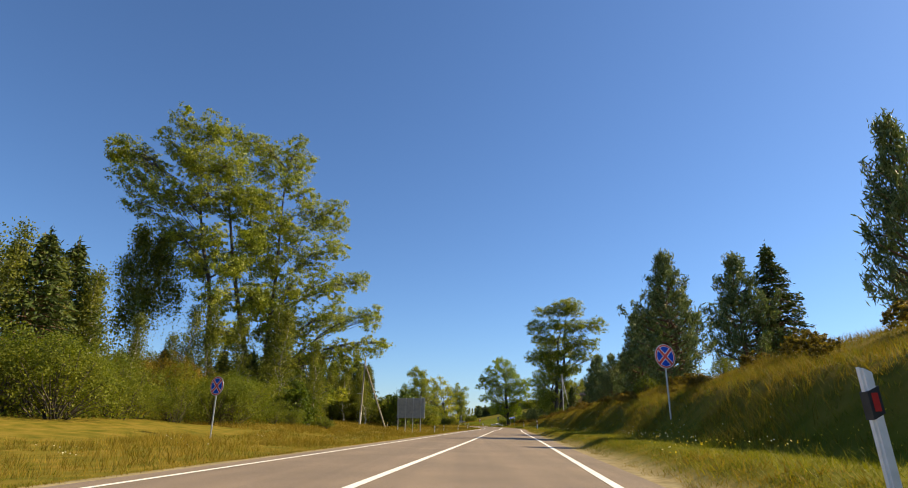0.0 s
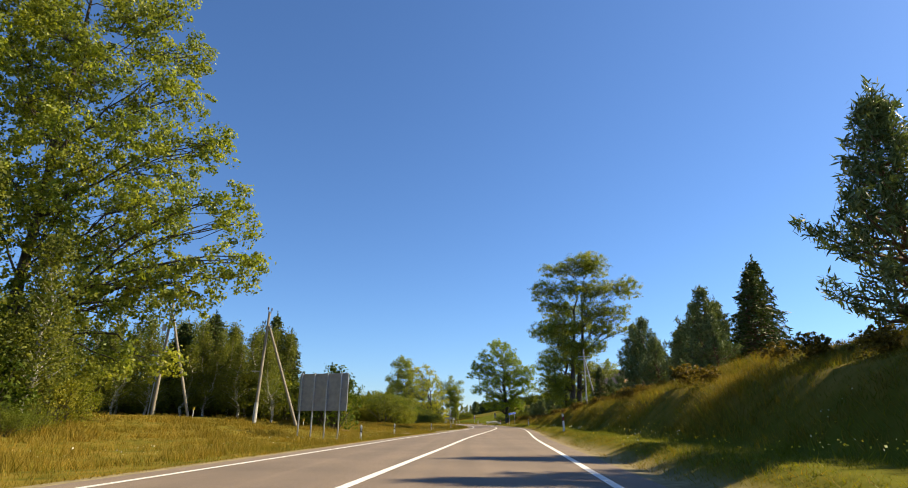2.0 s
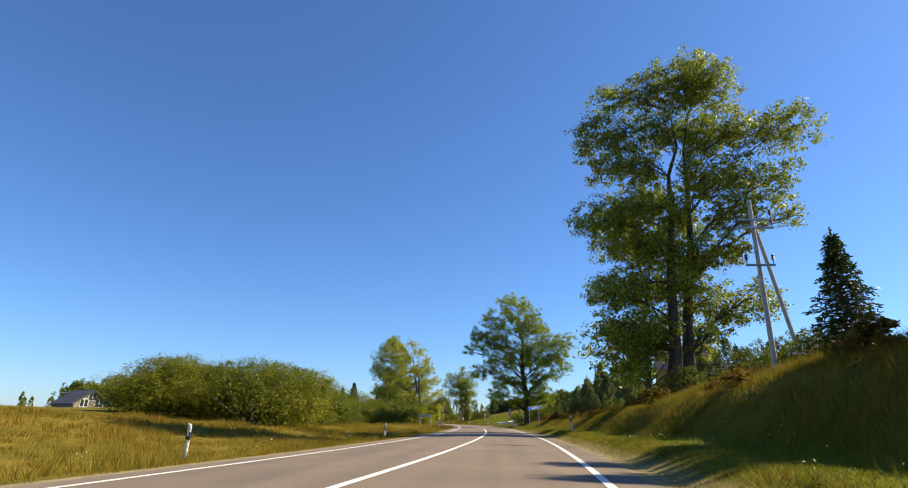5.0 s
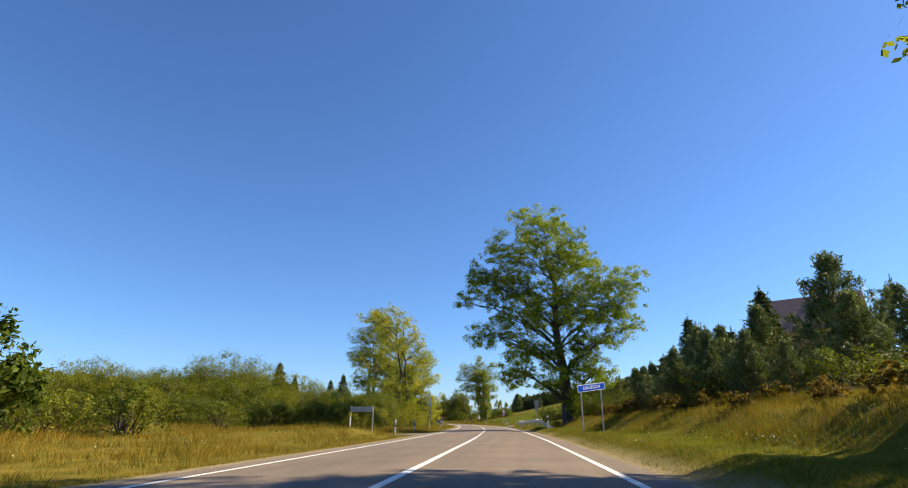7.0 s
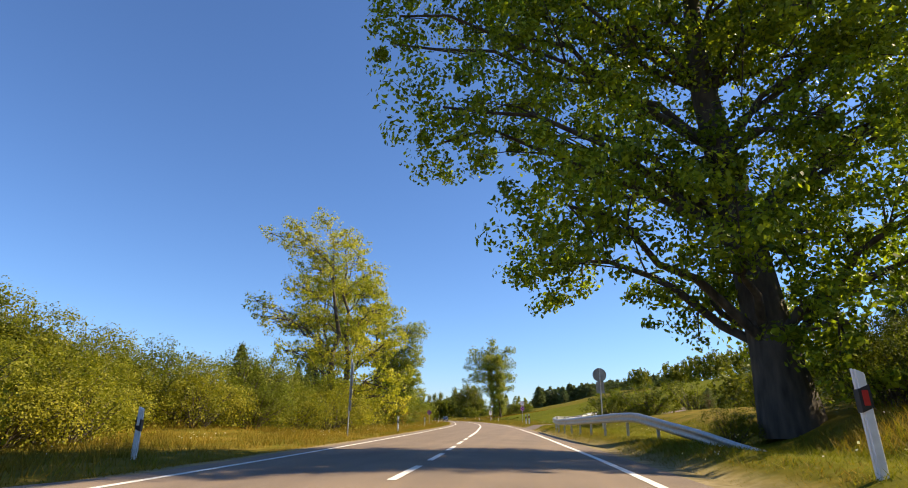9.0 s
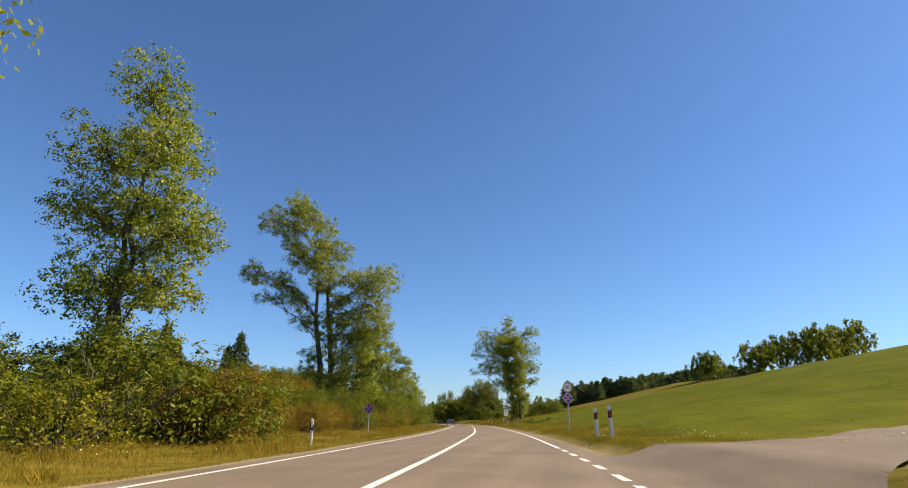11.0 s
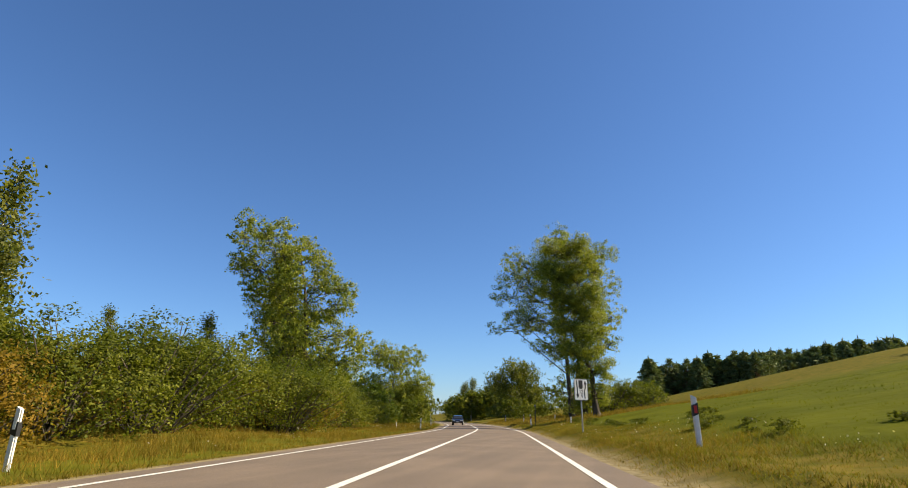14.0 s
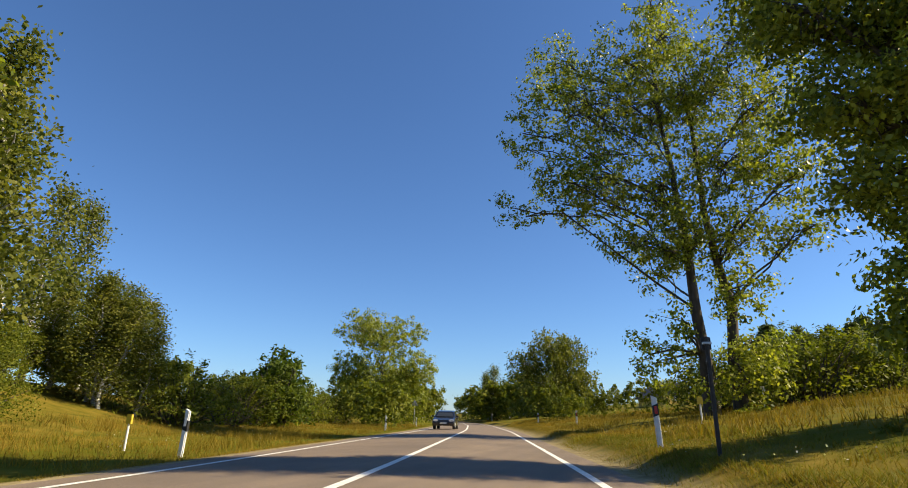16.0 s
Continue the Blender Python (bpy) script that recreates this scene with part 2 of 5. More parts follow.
def height(x, y):
    """Height of the ground at x, y."""
    x, y = np.asarray(x, float), np.asarray(y, float)
    s = x - centre(y)
    z = -0.02 * np.clip(np.abs(s), 0, 4.2) - 0.1 * ramp(np.abs(s), 4.0, 5.2) + 0.0 * y
    bank = np.interp(y, [-60, 110, 135, 150, 172, 192, 214, 228], [3.1, 3.1, 2.4, 1.5, 1.5, 1.2, 1.1, 0.2])
    rise = np.interp(y, [-60, 140, 165, 200], [2.6, 2.6, 1.2, 0.6])
    right = 0.42 * ramp(s, 4.3, 5.5) + bank * (0.6 * ramp(s, 6.9, 9.4) + 0.4 * ramp(s, 9.0, 13.4)) + rise * ramp(s, 12, 40)
    low = np.interp(y, [215, 250, 300, 330, 370, 430], [0.0, 0.17, 0.17, 0.16, 0.085, 0.08])
    high = np.interp(y, [215, 250, 300, 330, 370, 430], [0.0, 0.17, 0.19, 0.165, 0.24, 0.11])
    right = right + (low * np.clip(s - 6, 0, 18) + high * (np.clip(s - 24, 0, 30) + 0.4 * np.clip(s - 54, 0, 60))) * ramp(y, 222, 268)
    left = -0.3 * ramp(-s, 5, 8) * ramp(y, 40, 70) * (1 - ramp(y, 130, 150)) + 1.6 * ramp(-s - 9 * ramp(y, 150, 164) * (1 - ramp(y, 194, 206)), 8, 32)
    left = left + 0.45 * ramp(-s, 5.6, 8.5) * ramp(y, 158, 166) * (1 - ramp(y, 174, 177.2))
    left = left + 1.6 * ramp(y, 230, 260) * ramp(-s, 9, 26) * (1 - ramp(y, 340, 380))
    lumps = 0.06 * np.sin(x * 1.3 + y * 0.7) * np.sin(y * 0.9 - x * 0.4) + 0.12 * np.sin(x * 0.31 + 1) * np.sin(y * 0.27)
    return z + np.where(s > 0, right, left) + lumps * ramp(np.abs(s), 4.6, 8)


def spot(y, s):
    """A place on the ground at s metres to the right of the centre line."""
    x = float(centre(y)) + s
    return (x, float(y), float(height(x, y)))


def side_roads(x, y, grow=0.0):
    """How far a place lies inside one of the side roads' aprons (0 outside)."""
    s = x - centre(y)
    s = np.clip(s, -300, 300)
    a = (s < 0) * (np.abs(y - 179.5 + 0.05 * (s + 4)) < 2.2 + grow + 3.5 * np.exp((s + 4) * 0.45))
    b = (s > 0) * (s < 24) * (np.abs(y - 229.5 - 0.75 * (s - 4)) < 2.6 + grow + 3.2 * np.exp(-(s - 4) * 0.4))
    c = (s < 0) * (s > -16) * (np.abs(y - 96 + 0.1 * (s + 4)) < 1.8 + grow + 2.4 * np.exp((s + 4) * 0.5))
    return a | b | c


def build_ground():
    near = np.concatenate([np.arange(-30, -10, 1.6), np.arange(-10, 12.5, 0.5), np.arange(12.5, 40, 1.6)])
    far = 40 * 1.18 ** np.arange(1, 28)
    s = np.concatenate([-far[::-1] + 10, near, far])
    y = np.concatenate([-60 - 30 * 1.35 ** np.arange(14, -1, -1), np.arange(-58, 460, 1.5), 460 + 12 * 1.2 ** np.arange(0, 26)])
    S, Y = np.meshgrid(s, y)
    X = centre(Y) + S
    Z = height(X, Y)
    cut = (np.abs(S) < 3.6) | side_roads(X, Y, -0.9)
    Z = np.where(cut, Z - 0.12, Z)
    n, m = S.shape
    i = np.arange(n * m).reshape(n, m)
    quads = np.stack([i[:-1, :-1], i[:-1, 1:], i[1:, 1:], i[1:, :-1]], -1).reshape(-1, 4)
    me = mesh("ground", np.stack([X, Y, Z], -1), quads, SOIL, True)
    lawn = ramp(S, 6.4, 8) * ramp(Y, 228, 244) * (1 - 0.7 * ramp(Y, 330, 348)) + 0.6 * ramp(-S, 4.7, 5.4) * (1 - ramp(-S, 9, 12)) * ramp(Y, 262, 280) + 0.7 * ramp(S, 4.7, 5.4) * (1 - ramp(S, 7.2, 8.6)) * (1 - ramp(Y, 215, 232))
    sand = (1 - ramp(np.abs(S), 4.25, 4.95)) * 0.75
    for name, v in (("lawn", lawn), ("sand", sand)):
        me.attributes.new(name, "FLOAT", "POINT").data.foreach_set("value", v.ravel().astype(np.float32))
    tagged(new("ground", me), "grassy verge, roadside bank and sloping green meadow", "ground", kind="structure")


def strip(name, y0, y1, s0, s1, mat, lift, step=1.5, cols=2):
    """A strip along the road from s0 to s1 with the road's own crossfall."""
    y = np.linspace(y0, y1, max(2, int((y1 - y0) / step) + 1))
    s = np.linspace(s0, s1, cols)
    S, Y = np.meshgrid(s, y)
    Z = -0.02 * np.abs(S) + lift
    n, m = S.shape
    i = np.arange(n * m).reshape(n, m)
    quads = np.stack([i[:-1, :-1], i[:-1, 1:], i[1:, 1:], i[1:, :-1]], -1).reshape(-1, 4)
    return mesh(name, np.stack([centre(Y) + S, Y, Z], -1), quads, mat, True)


def build_road():
    road = tagged(new("road", strip("road", -60, 640, -3.95, 4.05, ASPHALT, 0.0, 1.0, 17)), "two-lane grey asphalt country road", "road", kind="structure")
    link("centre_line", strip("centre_line", -60, 166, -0.07, 0.07, PAINT, 0.006), road, "worn white solid line")
    for k in range(10):
        a = 167 + 3.4 * k
        link("centre_dash", strip("centre_dash", a, a + 2.2, -0.06, 0.06, PAINT, 0.006), road)
    link("centre_line", strip("centre_line", 201, 640, -0.07, 0.07, PAINT, 0.006), road)
    link("edge_line", strip("edge_line", -60, 640, -3.36, -3.22, PAINT, 0.006), road)
    for a, b in ((-60, 228.0), (238.5, 640)):
        link("edge_line", strip("edge_line", a, b, 3.28, 3.42, PAINT, 0.006), road)
    for k in range(5):
        link("edge_dash", strip("edge_dash", 228.6 + 2.0 * k, 229.6 + 2.0 * k, 3.28, 3.42, PAINT, 0.006), road)


def apron(name, y_at, lean, half, flare, decay, s_end, side, mat, label):
    """A side road meeting the main one, with flared corners."""
    s = np.linspace(3.9, s_end, 30)
    v = np.linspace(-1, 1, 9)
    S, V = np.meshgrid(s, v)
    Y = y_at + lean * (S - 4) + V * (half + flare * np.exp(-(S - 4) * decay))
    X = centre(Y) + side * S
    Z = np.where(S < 4.3, -0.02 * S - 0.002, height(X, Y) + 0.02)
    n, m = S.shape
    i = np.arange(n * m).reshape(n, m)
    quads = np.stack([i[:-1, :-1], i[1:, :-1], i[1:, 1:], i[:-1, 1:]], -1).reshape(-1, 4)
    if side < 0:
        quads = quads[:, ::-1]
    tagged(new(name, mesh(name, np.stack([X, Y, Z], -1), quads, mat, True)), label, "side road", kind="structure")


build_ground()
build_road()
apron("pavement_1", 179.5, 0.05, 2.0, 3.4, 0.45, 40, -1, ASPHALT, "asphalt side road branching off between bushes")
apron("pavement_2", 229.5, 0.75, 2.4, 3.1, 0.4, 24, 1, ASPHALT, "asphalt side road climbing beside the meadow")
apron("pavement_3", 96, 0.1, 1.6, 2.3, 0.5, 16, -1, GRAVEL, "short gravel field entrance")


# ---------------------------------------------------------------- plants
def cards(P, size, rng, aspect=0.55, up=None, face=None):
    """Pointed leaves, one four-cornered face each, at the places P."""
    n = len(P)
    u = rng.normal(size=(n, 3))
    if up is not None:
        u = u * up[1] + np.asarray(up[0]) * 1.0
    out = rng.normal(size=(n, 3)) * (1.0 if face is None else 0.55) + (0.0 if face is None else face)
    if face is not None:
        out /= np.linalg.norm(out, axis=1)[:, None]
        u -= out * np.sum(u * out, axis=1)[:, None]
    u /= np.linalg.norm(u, axis=1)[:, None]
    w = np.cross(u, out)
    w /= np.linalg.norm(w, axis=1)[:, None] + 1e-9
    L = (size * rng.uniform(0.6, 1.3, n))[:, None]
    V = np.stack([P - u * L * 0.5, P + w * L * aspect * 0.5, P + u * L * 0.5, P - w * L * aspect * 0.5], 1)
    return V.reshape(-1, 3), np.arange(4 * n).reshape(n, 4)


def tube(pts, radii, sides=6):
    """A tapered round limb along a line of points."""
    pts, radii = np.asarray(pts, float), np.asarray(radii, float)
    d = np.gradient(pts, axis=0)
    d /= np.linalg.norm(d, axis=1)[:, None] + 1e-9
    a = np.cross(d, np.where(np.abs(d[:, 2:]) > 0.9, [[1.0, 0, 0]], [[0, 0, 1.0]]))
    a /= np.linalg.norm(a, axis=1)[:, None] + 1e-9
    b = np.cross(d, a)
    t = np.arange(sides) * 2 * np.pi / sides
    V = pts[:, None] + radii[:, None, None] * (a[:, None] * np.cos(t)[None, :, None] + b[:, None] * np.sin(t)[None, :, None])
    i = np.arange(len(pts) * sides).reshape(len(pts), sides)
    j = np.roll(i, -1, 1)
    return V.reshape(-1, 3), np.stack([i[:-1], j[:-1], j[1:], i[1:]], -1).reshape(-1, 4)


class Pile:
    """Gathers vertices and faces of many pieces."""

    def __init__(self):
        self.v, self.q, self.n = [], [], 0

    def add(self, vq):
        self.v.append(vq[0]), self.q.append(vq[1] + self.n)
        self.n += len(vq[0])

    def mesh(self, name, mat, smooth=False):
        return mesh(name, np.concatenate(self.v), np.concatenate(self.q), mat, smooth)


def bend(a, b, rng, sag=0.12, k=6):
    """A crooked line from a to b."""
    a, b = np.asarray(a, float), np.asarray(b, float)
    t = np.linspace(0, 1, k)[:, None]
    L = np.linalg.norm(b - a)
    wob = rng.normal(size=(k, 3)) * min(L * 0.03, 0.22)
    wob[0] = wob[-1] = 0
    lift = np.array([[0, 0, L * sag]]) * (t * (1 - t)) * 4
    return a + (b - a) * t + wob + lift


def broadleaf(name, at, lobes, leaf_mat, bark, label, seed, trunk=0.4, leaves=22000, leaf=0.26, depth=0.75, stems=((0, 0),), hang=0.0, group="roadside trees", per=40, plump=1.0, tight=1.0):
    """A grown tree: trunks, limbs to each mass of foliage (dx, z, radius), twigs, and leaves in clumps."""
    rng = np.random.default_rng(seed)
    x, y = at
    z0 = float(height(x, y)) - 0.1
    tree = thing(name, (x, y, z0), label, "tree", group)
    lobes = [(dx, z, r * plump) for dx, z, r in lobes]
    wood, crown = Pile(), Pile()
    mid = (max(l[0] for l in lobes) + min(l[0] for l in lobes)) / 2
    half = max(abs(l[0] - mid) for l in lobes) + 0.5
    top = max(l[1] + 0.4 * l[2] for l in lobes) - z0
    masses = []
    for dx, z, r in lobes:
        reach = depth * half * math.sqrt(max(0.08, 1 - ((dx - mid) / (half + 1)) ** 2))
        for sgn in (-1, 1):
            masses.append((dx + rng.normal() * 0.2 * r, sgn * reach * rng.uniform(0.15, 0.75), z - z0 + rng.normal() * 0.15 * r, r * (1.05 if sgn < 0 else 1.0)))
    tops = []
    for sx, sy in stems:
        lean = np.array([np.mean([m[0] for m in masses if m[2] > top * 0.6] or [0]) * 0.7 + sx, sy * 0.6, top * 0.86])
        line = bend((sx, sy, 0), lean, rng, 0.0, 9)
        rr = trunk * (1 - np.linspace(0, 1, 9) * 0.9)
        rr[0] *= 1.25
        wood.add(tube(line, rr, 9)), tops.append((line, rr))
    total = sum((0.93 * m[3]) ** 2 for m in masses)
    for mx, my, mz, r in masses:
        line, rr = tops[int(np.argmin([abs(l[0][0, 0] - mx) for l in tops]))]
        want = np.clip((mz - 0.55 * math.hypot(mx, my)) / top, 0.12, 0.9)
        k = int(np.argmin(np.abs(line[:, 2] / top - want)))
        limb = bend(line[k], (mx, my, mz), rng, 0.1, 7)
        wood.add(tube(limb, np.linspace(max(0.04, rr[k] * 0.26), 0.03, 7), 6))
        r *= 0.93
        n = max(4, int(leaves / per * r * r / total))
        d = rng.normal(size=(n, 3))
        d /= np.linalg.norm(d, axis=1)[:, None]
        c = np.array([mx, my, mz]) + d * (r * rng.uniform(0.25, 1.08, n) ** 0.6)[:, None] * np.array([1, 1, 0.9])
        along = rng.uniform(0.45, 1.0, n // 4) * 6
        c[: n // 4] = np.stack([np.interp(along, np.arange(7), limb[:, i]) for i in range(3)], -1) + rng.normal(size=(n // 4, 3)) * 0.3 * r
        for p in c[: max(3, n // 4)]:
            wood.add(tube(bend(limb[rng.integers(3, 7)], p, rng, 0.05, 4), np.linspace(0.035, 0.012, 4), 4))
        spread = rng.uniform(0.3, 0.75, n) * (per / 40) ** 0.3 * tight
        off = rng.normal(size=(n * per, 3))
        off /= np.linalg.norm(off, axis=1)[:, None]
        P = np.repeat(c, per, 0) + off * (np.repeat(spread, per) * rng.uniform(0.2, 1.25, n * per) ** 0.6)[:, None] * np.array([1, 1, 0.7])
        if hang:
            P[:, 2] -= np.abs(rng.normal(size=len(P))) * hang
        P[:, 2] = np.maximum(P[:, 2], 0.3)
        crown.add(cards(P, leaf, rng, 0.6, ((0, 0, -1), 0.9) if hang else None, None if hang else off + np.repeat(d, per, 0) * 0.35 + np.array([0, 0, 0.3])))
    link("trunk", wood.mesh("trunk", bark, True), tree)
    link("crown", crown.mesh("crown", leaf_mat), tree)
    return tree


def conifer(name, h, r, mat, bark, label, seed, kind="pine", dense=1.0, tuft=1.0):
    """A pine (bushy upturned tufts) or a spruce (tiers of drooping boughs) at the origin."""
    rng = np.random.default_rng(seed)
    tree = thing(name, (0, 0, 0), label, "tree", "conifers on the bank")
    wood, crown = Pile(), Pile()
    wood.add(tube(bend((0, 0, -0.3), (rng.normal() * 0.2, rng.normal() * 0.2, h), rng, 0, 8), np.linspace(0.02 * h, 0.015, 8), 7))
    z = 0.04 * h if kind == "pine" else 0.03 * h
    while z < 0.97 * h:
        f = z / h
        if kind == "pine":
            reach = r * (1 - f) ** 0.95 * (0.6 + 0.55 * min(1, f / 0.25)) * rng.uniform(0.65, 1.3)
        else:
            reach = r * (1 - f) ** 0.85 * rng.uniform(0.85, 1.15)
        n = rng.integers(5, 8)
        a0 = rng.uniform(0, 6.28)
        for k in range(n):
            a = a0 + 6.283 * k / n + rng.normal() * 0.2
            L = reach * rng.uniform(0.65, 1.15) + 0.15
            rise = (0.35 + 0.6 * f) * L if kind == "pine" else (-0.28 + 0.5 * f) * L
            tip = np.array([math.cos(a) * L, math.sin(a) * L, z + rise])
            line = bend((0, 0, z), tip, rng, -0.08 if kind == "pine" else 0.1, 5)
            if dense > 0.2:
                wood.add(tube(line, np.linspace(0.012 * h * (1 - f) + 0.012, 0.01, 5), 3))
            m = int((16 + 34 * L) * dense)
            t = rng.uniform(0.18, 1.04, m) ** 0.75
            if kind == "pine":
                t = np.repeat(rng.uniform(0.3, 1.05, m // 9 + 1) ** 0.7, 9)[:m]
            base = np.stack([np.interp(t, np.linspace(0, 1, 5), line[:, i]) for i in range(3)], -1)
            side = np.array([-math.sin(a), math.cos(a), 0])
            w = rng.normal(size=m) * 0.26 * L * (1.1 - t)
            if kind == "pine":
                w = np.repeat(w[::9], 9)[:m]
                base[:, 2] += np.repeat(rng.normal(size=m // 9 + 1) * 0.16, 9)[:m]
            base = base + side * w[:, None] + rng.normal(size=(m, 3)) * (0.13 if kind == "pine" else 0.09)
            if kind == "pine":
                crown.add(cards(base, 0.42 * tuft, rng, 0.19, ((math.cos(a) * 0.3, math.sin(a) * 0.3, 0.6), 0.7)))
            else:
                base[:, 2] -= np.abs(rng.normal(size=m)) * 0.1
                crown.add(cards(base, 0.4 * tuft, rng, 0.3, ((math.cos(a) * 0.9, math.sin(a) * 0.9, -0.35), 0.6)))
        z += (0.56 if kind == "pine" else 0.34) * rng.uniform(0.8, 1.2) * (1.1 - 0.4 * f)
    top = rng.normal(size=(30, 3)) * np.array([0.05, 0.05, 0.25]) + np.array([0, 0, h])
    crown.add(cards(top, 0.35, rng, 0.2, ((0, 0, 1), 0.4)))
    link("trunk", wood.mesh("trunk", bark, True), tree)
    link("crown", crown.mesh("crown", mat), tree)
    return tree


def slim_tree(name, h, r, mat, label, seed, leaves=4200, leaf=0.26, droop=0.5):
    """A slender birch with a narrow crown and hanging twigs."""
    rng = np.random.default_rng(seed)
    tree = thing(name, (0, 0, 0), label, "tree", "trees at the wood's edge")
    wood, crown = Pile(), Pile()
    stem = bend((0, 0, -0.3), (rng.normal() * 0.4, rng.normal() * 0.4, h * 0.97), rng, 0, 9)
    wood.add(tube(stem, np.linspace(0.012 * h, 0.015, 9), 7))
    n = leaves // 30
    f = rng.uniform(0.14, 1.0, n)
    reach = r * np.clip((1.03 - f) ** 0.95 * np.minimum(1, f / 0.2) * 1.35, 0.04, 1) * rng.uniform(0.2, 1.1, n)
    a = rng.uniform(0, 6.283, n)
    c = np.stack([np.interp(f, np.linspace(0, 1, 9), stem[:, i]) for i in range(3)], -1)
    tips = c + np.stack([np.cos(a) * reach, np.sin(a) * reach, 0.35 * reach], -1)
    for k in range(0, n, 3):
        wood.add(tube(bend(c[k] - [0, 0, 0.5 * reach[k]], tips[k], rng, 0.1, 4), np.linspace(0.03, 0.008, 4), 4))
    P = np.repeat(tips, 30, 0) + rng.normal(size=(n * 30, 3)) * [0.34, 0.34, 0.42]
    P[:, 2] -= np.abs(rng.normal(size=len(P))) * droop
    P[:, 2] = np.maximum(P[:, 2], 0.2)
    crown.add(cards(P, leaf, rng, 0.6, ((0, 0, -1), 1.0)))
    link("trunk", wood.mesh("trunk", BIRCH_BARK, True), tree)
    link("crown", crown.mesh("crown", mat), tree)
    return tree


def bush(name, h, r, mat, label, seed, leaves=2600, leaf=0.24):
    """A shrub of many stems, its crown in several uneven domes."""
    wood, crown = bush_shape(h, r, seed, leaves, leaf)
    plant = thing(name, (0, 0, 0), label, "bush", "roadside bushes")
    link("stem", wood.mesh("stem", BARK, True), plant)
    link("foliage", crown.mesh("foliage", mat), plant)
    return plant


def bush_shape(h, r, seed, leaves, leaf):
    """Stems and leaves of a shrub at the origin."""
    rng = np.random.default_rng(seed)
    wood, crown = Pile(), Pile()
    domes = [(rng.uniform(-0.6, 0.6) * r, rng.uniform(-0.6, 0.6) * r, h * rng.uniform(0.2, 0.64), rng.uniform(0.34, 0.5) * r) for _ in range(14)]
    domes.append((0, 0, h * 0.72, 0.45 * r))
    total = sum(d[3] ** 2 for d in domes)
    for dx, dy, dz, dr in domes:
        n = max(6, int(leaves / 26 * dr * dr / total))
        d = rng.normal(size=(n, 3))
        d[:, 2] = np.where(d[:, 2] < -0.4, -d[:, 2], d[:, 2])
        d /= np.linalg.norm(d, axis=1)[:, None]
        c = np.array([dx, dy, dz]) + d * dr * np.array([1, 1, min(1.3, 0.42 * h / dr)]) * (rng.uniform(0.62, 1.0, n) ** 0.5)[:, None]
        for p in c[:3]:
            wood.add(tube(bend((dx * 0.3, dy * 0.3, -0.1), p, rng, 0.05, 4), np.linspace(0.05, 0.012, 4), 3))
        P = np.repeat(c, 26, 0) + rng.normal(size=(n * 26, 3)) * [0.15, 0.15, 0.17]
        ok = P[:, 2] > 0.05
        crown.add(cards(P[ok], leaf, rng, 0.5, ((0, 0, 1), 1.0), np.repeat(d, 26, 0)[ok] * 0.9 + np.array([0, 0, 0.2])))
    low_n = max(300, leaves // 3)
    low = np.stack([rng.uniform(-1, 1, low_n) * r, rng.uniform(-1, 1, low_n) * r, rng.uniform(0.02, 0.5, low_n) * h], -1)
    crown.add(cards(low[np.hypot(low[:, 0], low[:, 1]) < r * 0.95], leaf, rng, 0.5, ((0, 0, 1), 1.2)))
    return wood, crown


class Growth:
    """Bushes too many to count, joined into one mesh."""

    def __init__(self, shapes):
        self.shapes, self.pile = [(np.concatenate(c.v), np.concatenate(c.q)) for _, c in shapes], Pile()

    def put(self, k, x, y, scale, turn, wide):
        V, Q = self.shapes[k % len(self.shapes)]
        c, n = math.cos(radians(turn)), math.sin(radians(turn))
        W = np.stack([(V[:, 0] * c - V[:, 1] * n) * scale * wide + x, (V[:, 0] * n + V[:, 1] * c) * scale * wide + y, V[:, 2] * scale + float(height(x, y)) - 0.05], -1)
        self.pile.add((W, Q))


def plant(src, x, y, scale, turn, wide=1.0, used=set()):
    """Set a plant at x, y: the first one itself, then copies."""
    m = pose(x, y, float(height(x, y)) - 0.05, 0, 0, turn) @ Matrix.Diagonal((scale * wide, scale * wide, scale, 1))
    if src.name in used:
        return copy_thing(src, m)
    used.add(src.name)
    src.matrix_basis = m
    return src


# grown trees one by one: masses of foliage as (across, height, radius)
broadleaf("aspen_tree", (-28.4, 64), [(-8.5, 38.0, 1.9), (-5.3, 37.6, 2.2), (-10.4, 35.4, 1.9), (-16.8, 34.4, 1.9), (-14.0, 33.9, 2.3), (-18.2, 33.7, 0.8), (-6.9, 32.9, 2.9), (-2.2, 32.1, 2.9), (-14.3, 29.6, 2.1), (-13.3, 26.4, 1.6), (-8.4, 28.0, 2.7), (-3.1, 27.6, 2.8), (-8.3, 23.3, 2.3), (-3.8, 22.5, 2.6), (-4.7, 18.7, 2.0), (-0.4, 18.8, 2.6), (-1.2, 14.4, 2.2), (0.8, 10.3, 2.2), (1.4, 21.8, 2.2), (2.9, 15.2, 2.1), (0.6, 28.0, 2.2)],
          POPLAR, BARK, "tall spreading aspen with yellow-green leaves on a dark trunk", 11, 0.42, 80000, 0.25, 0.4, ((0, 0), (2.6, 3)), per=30)
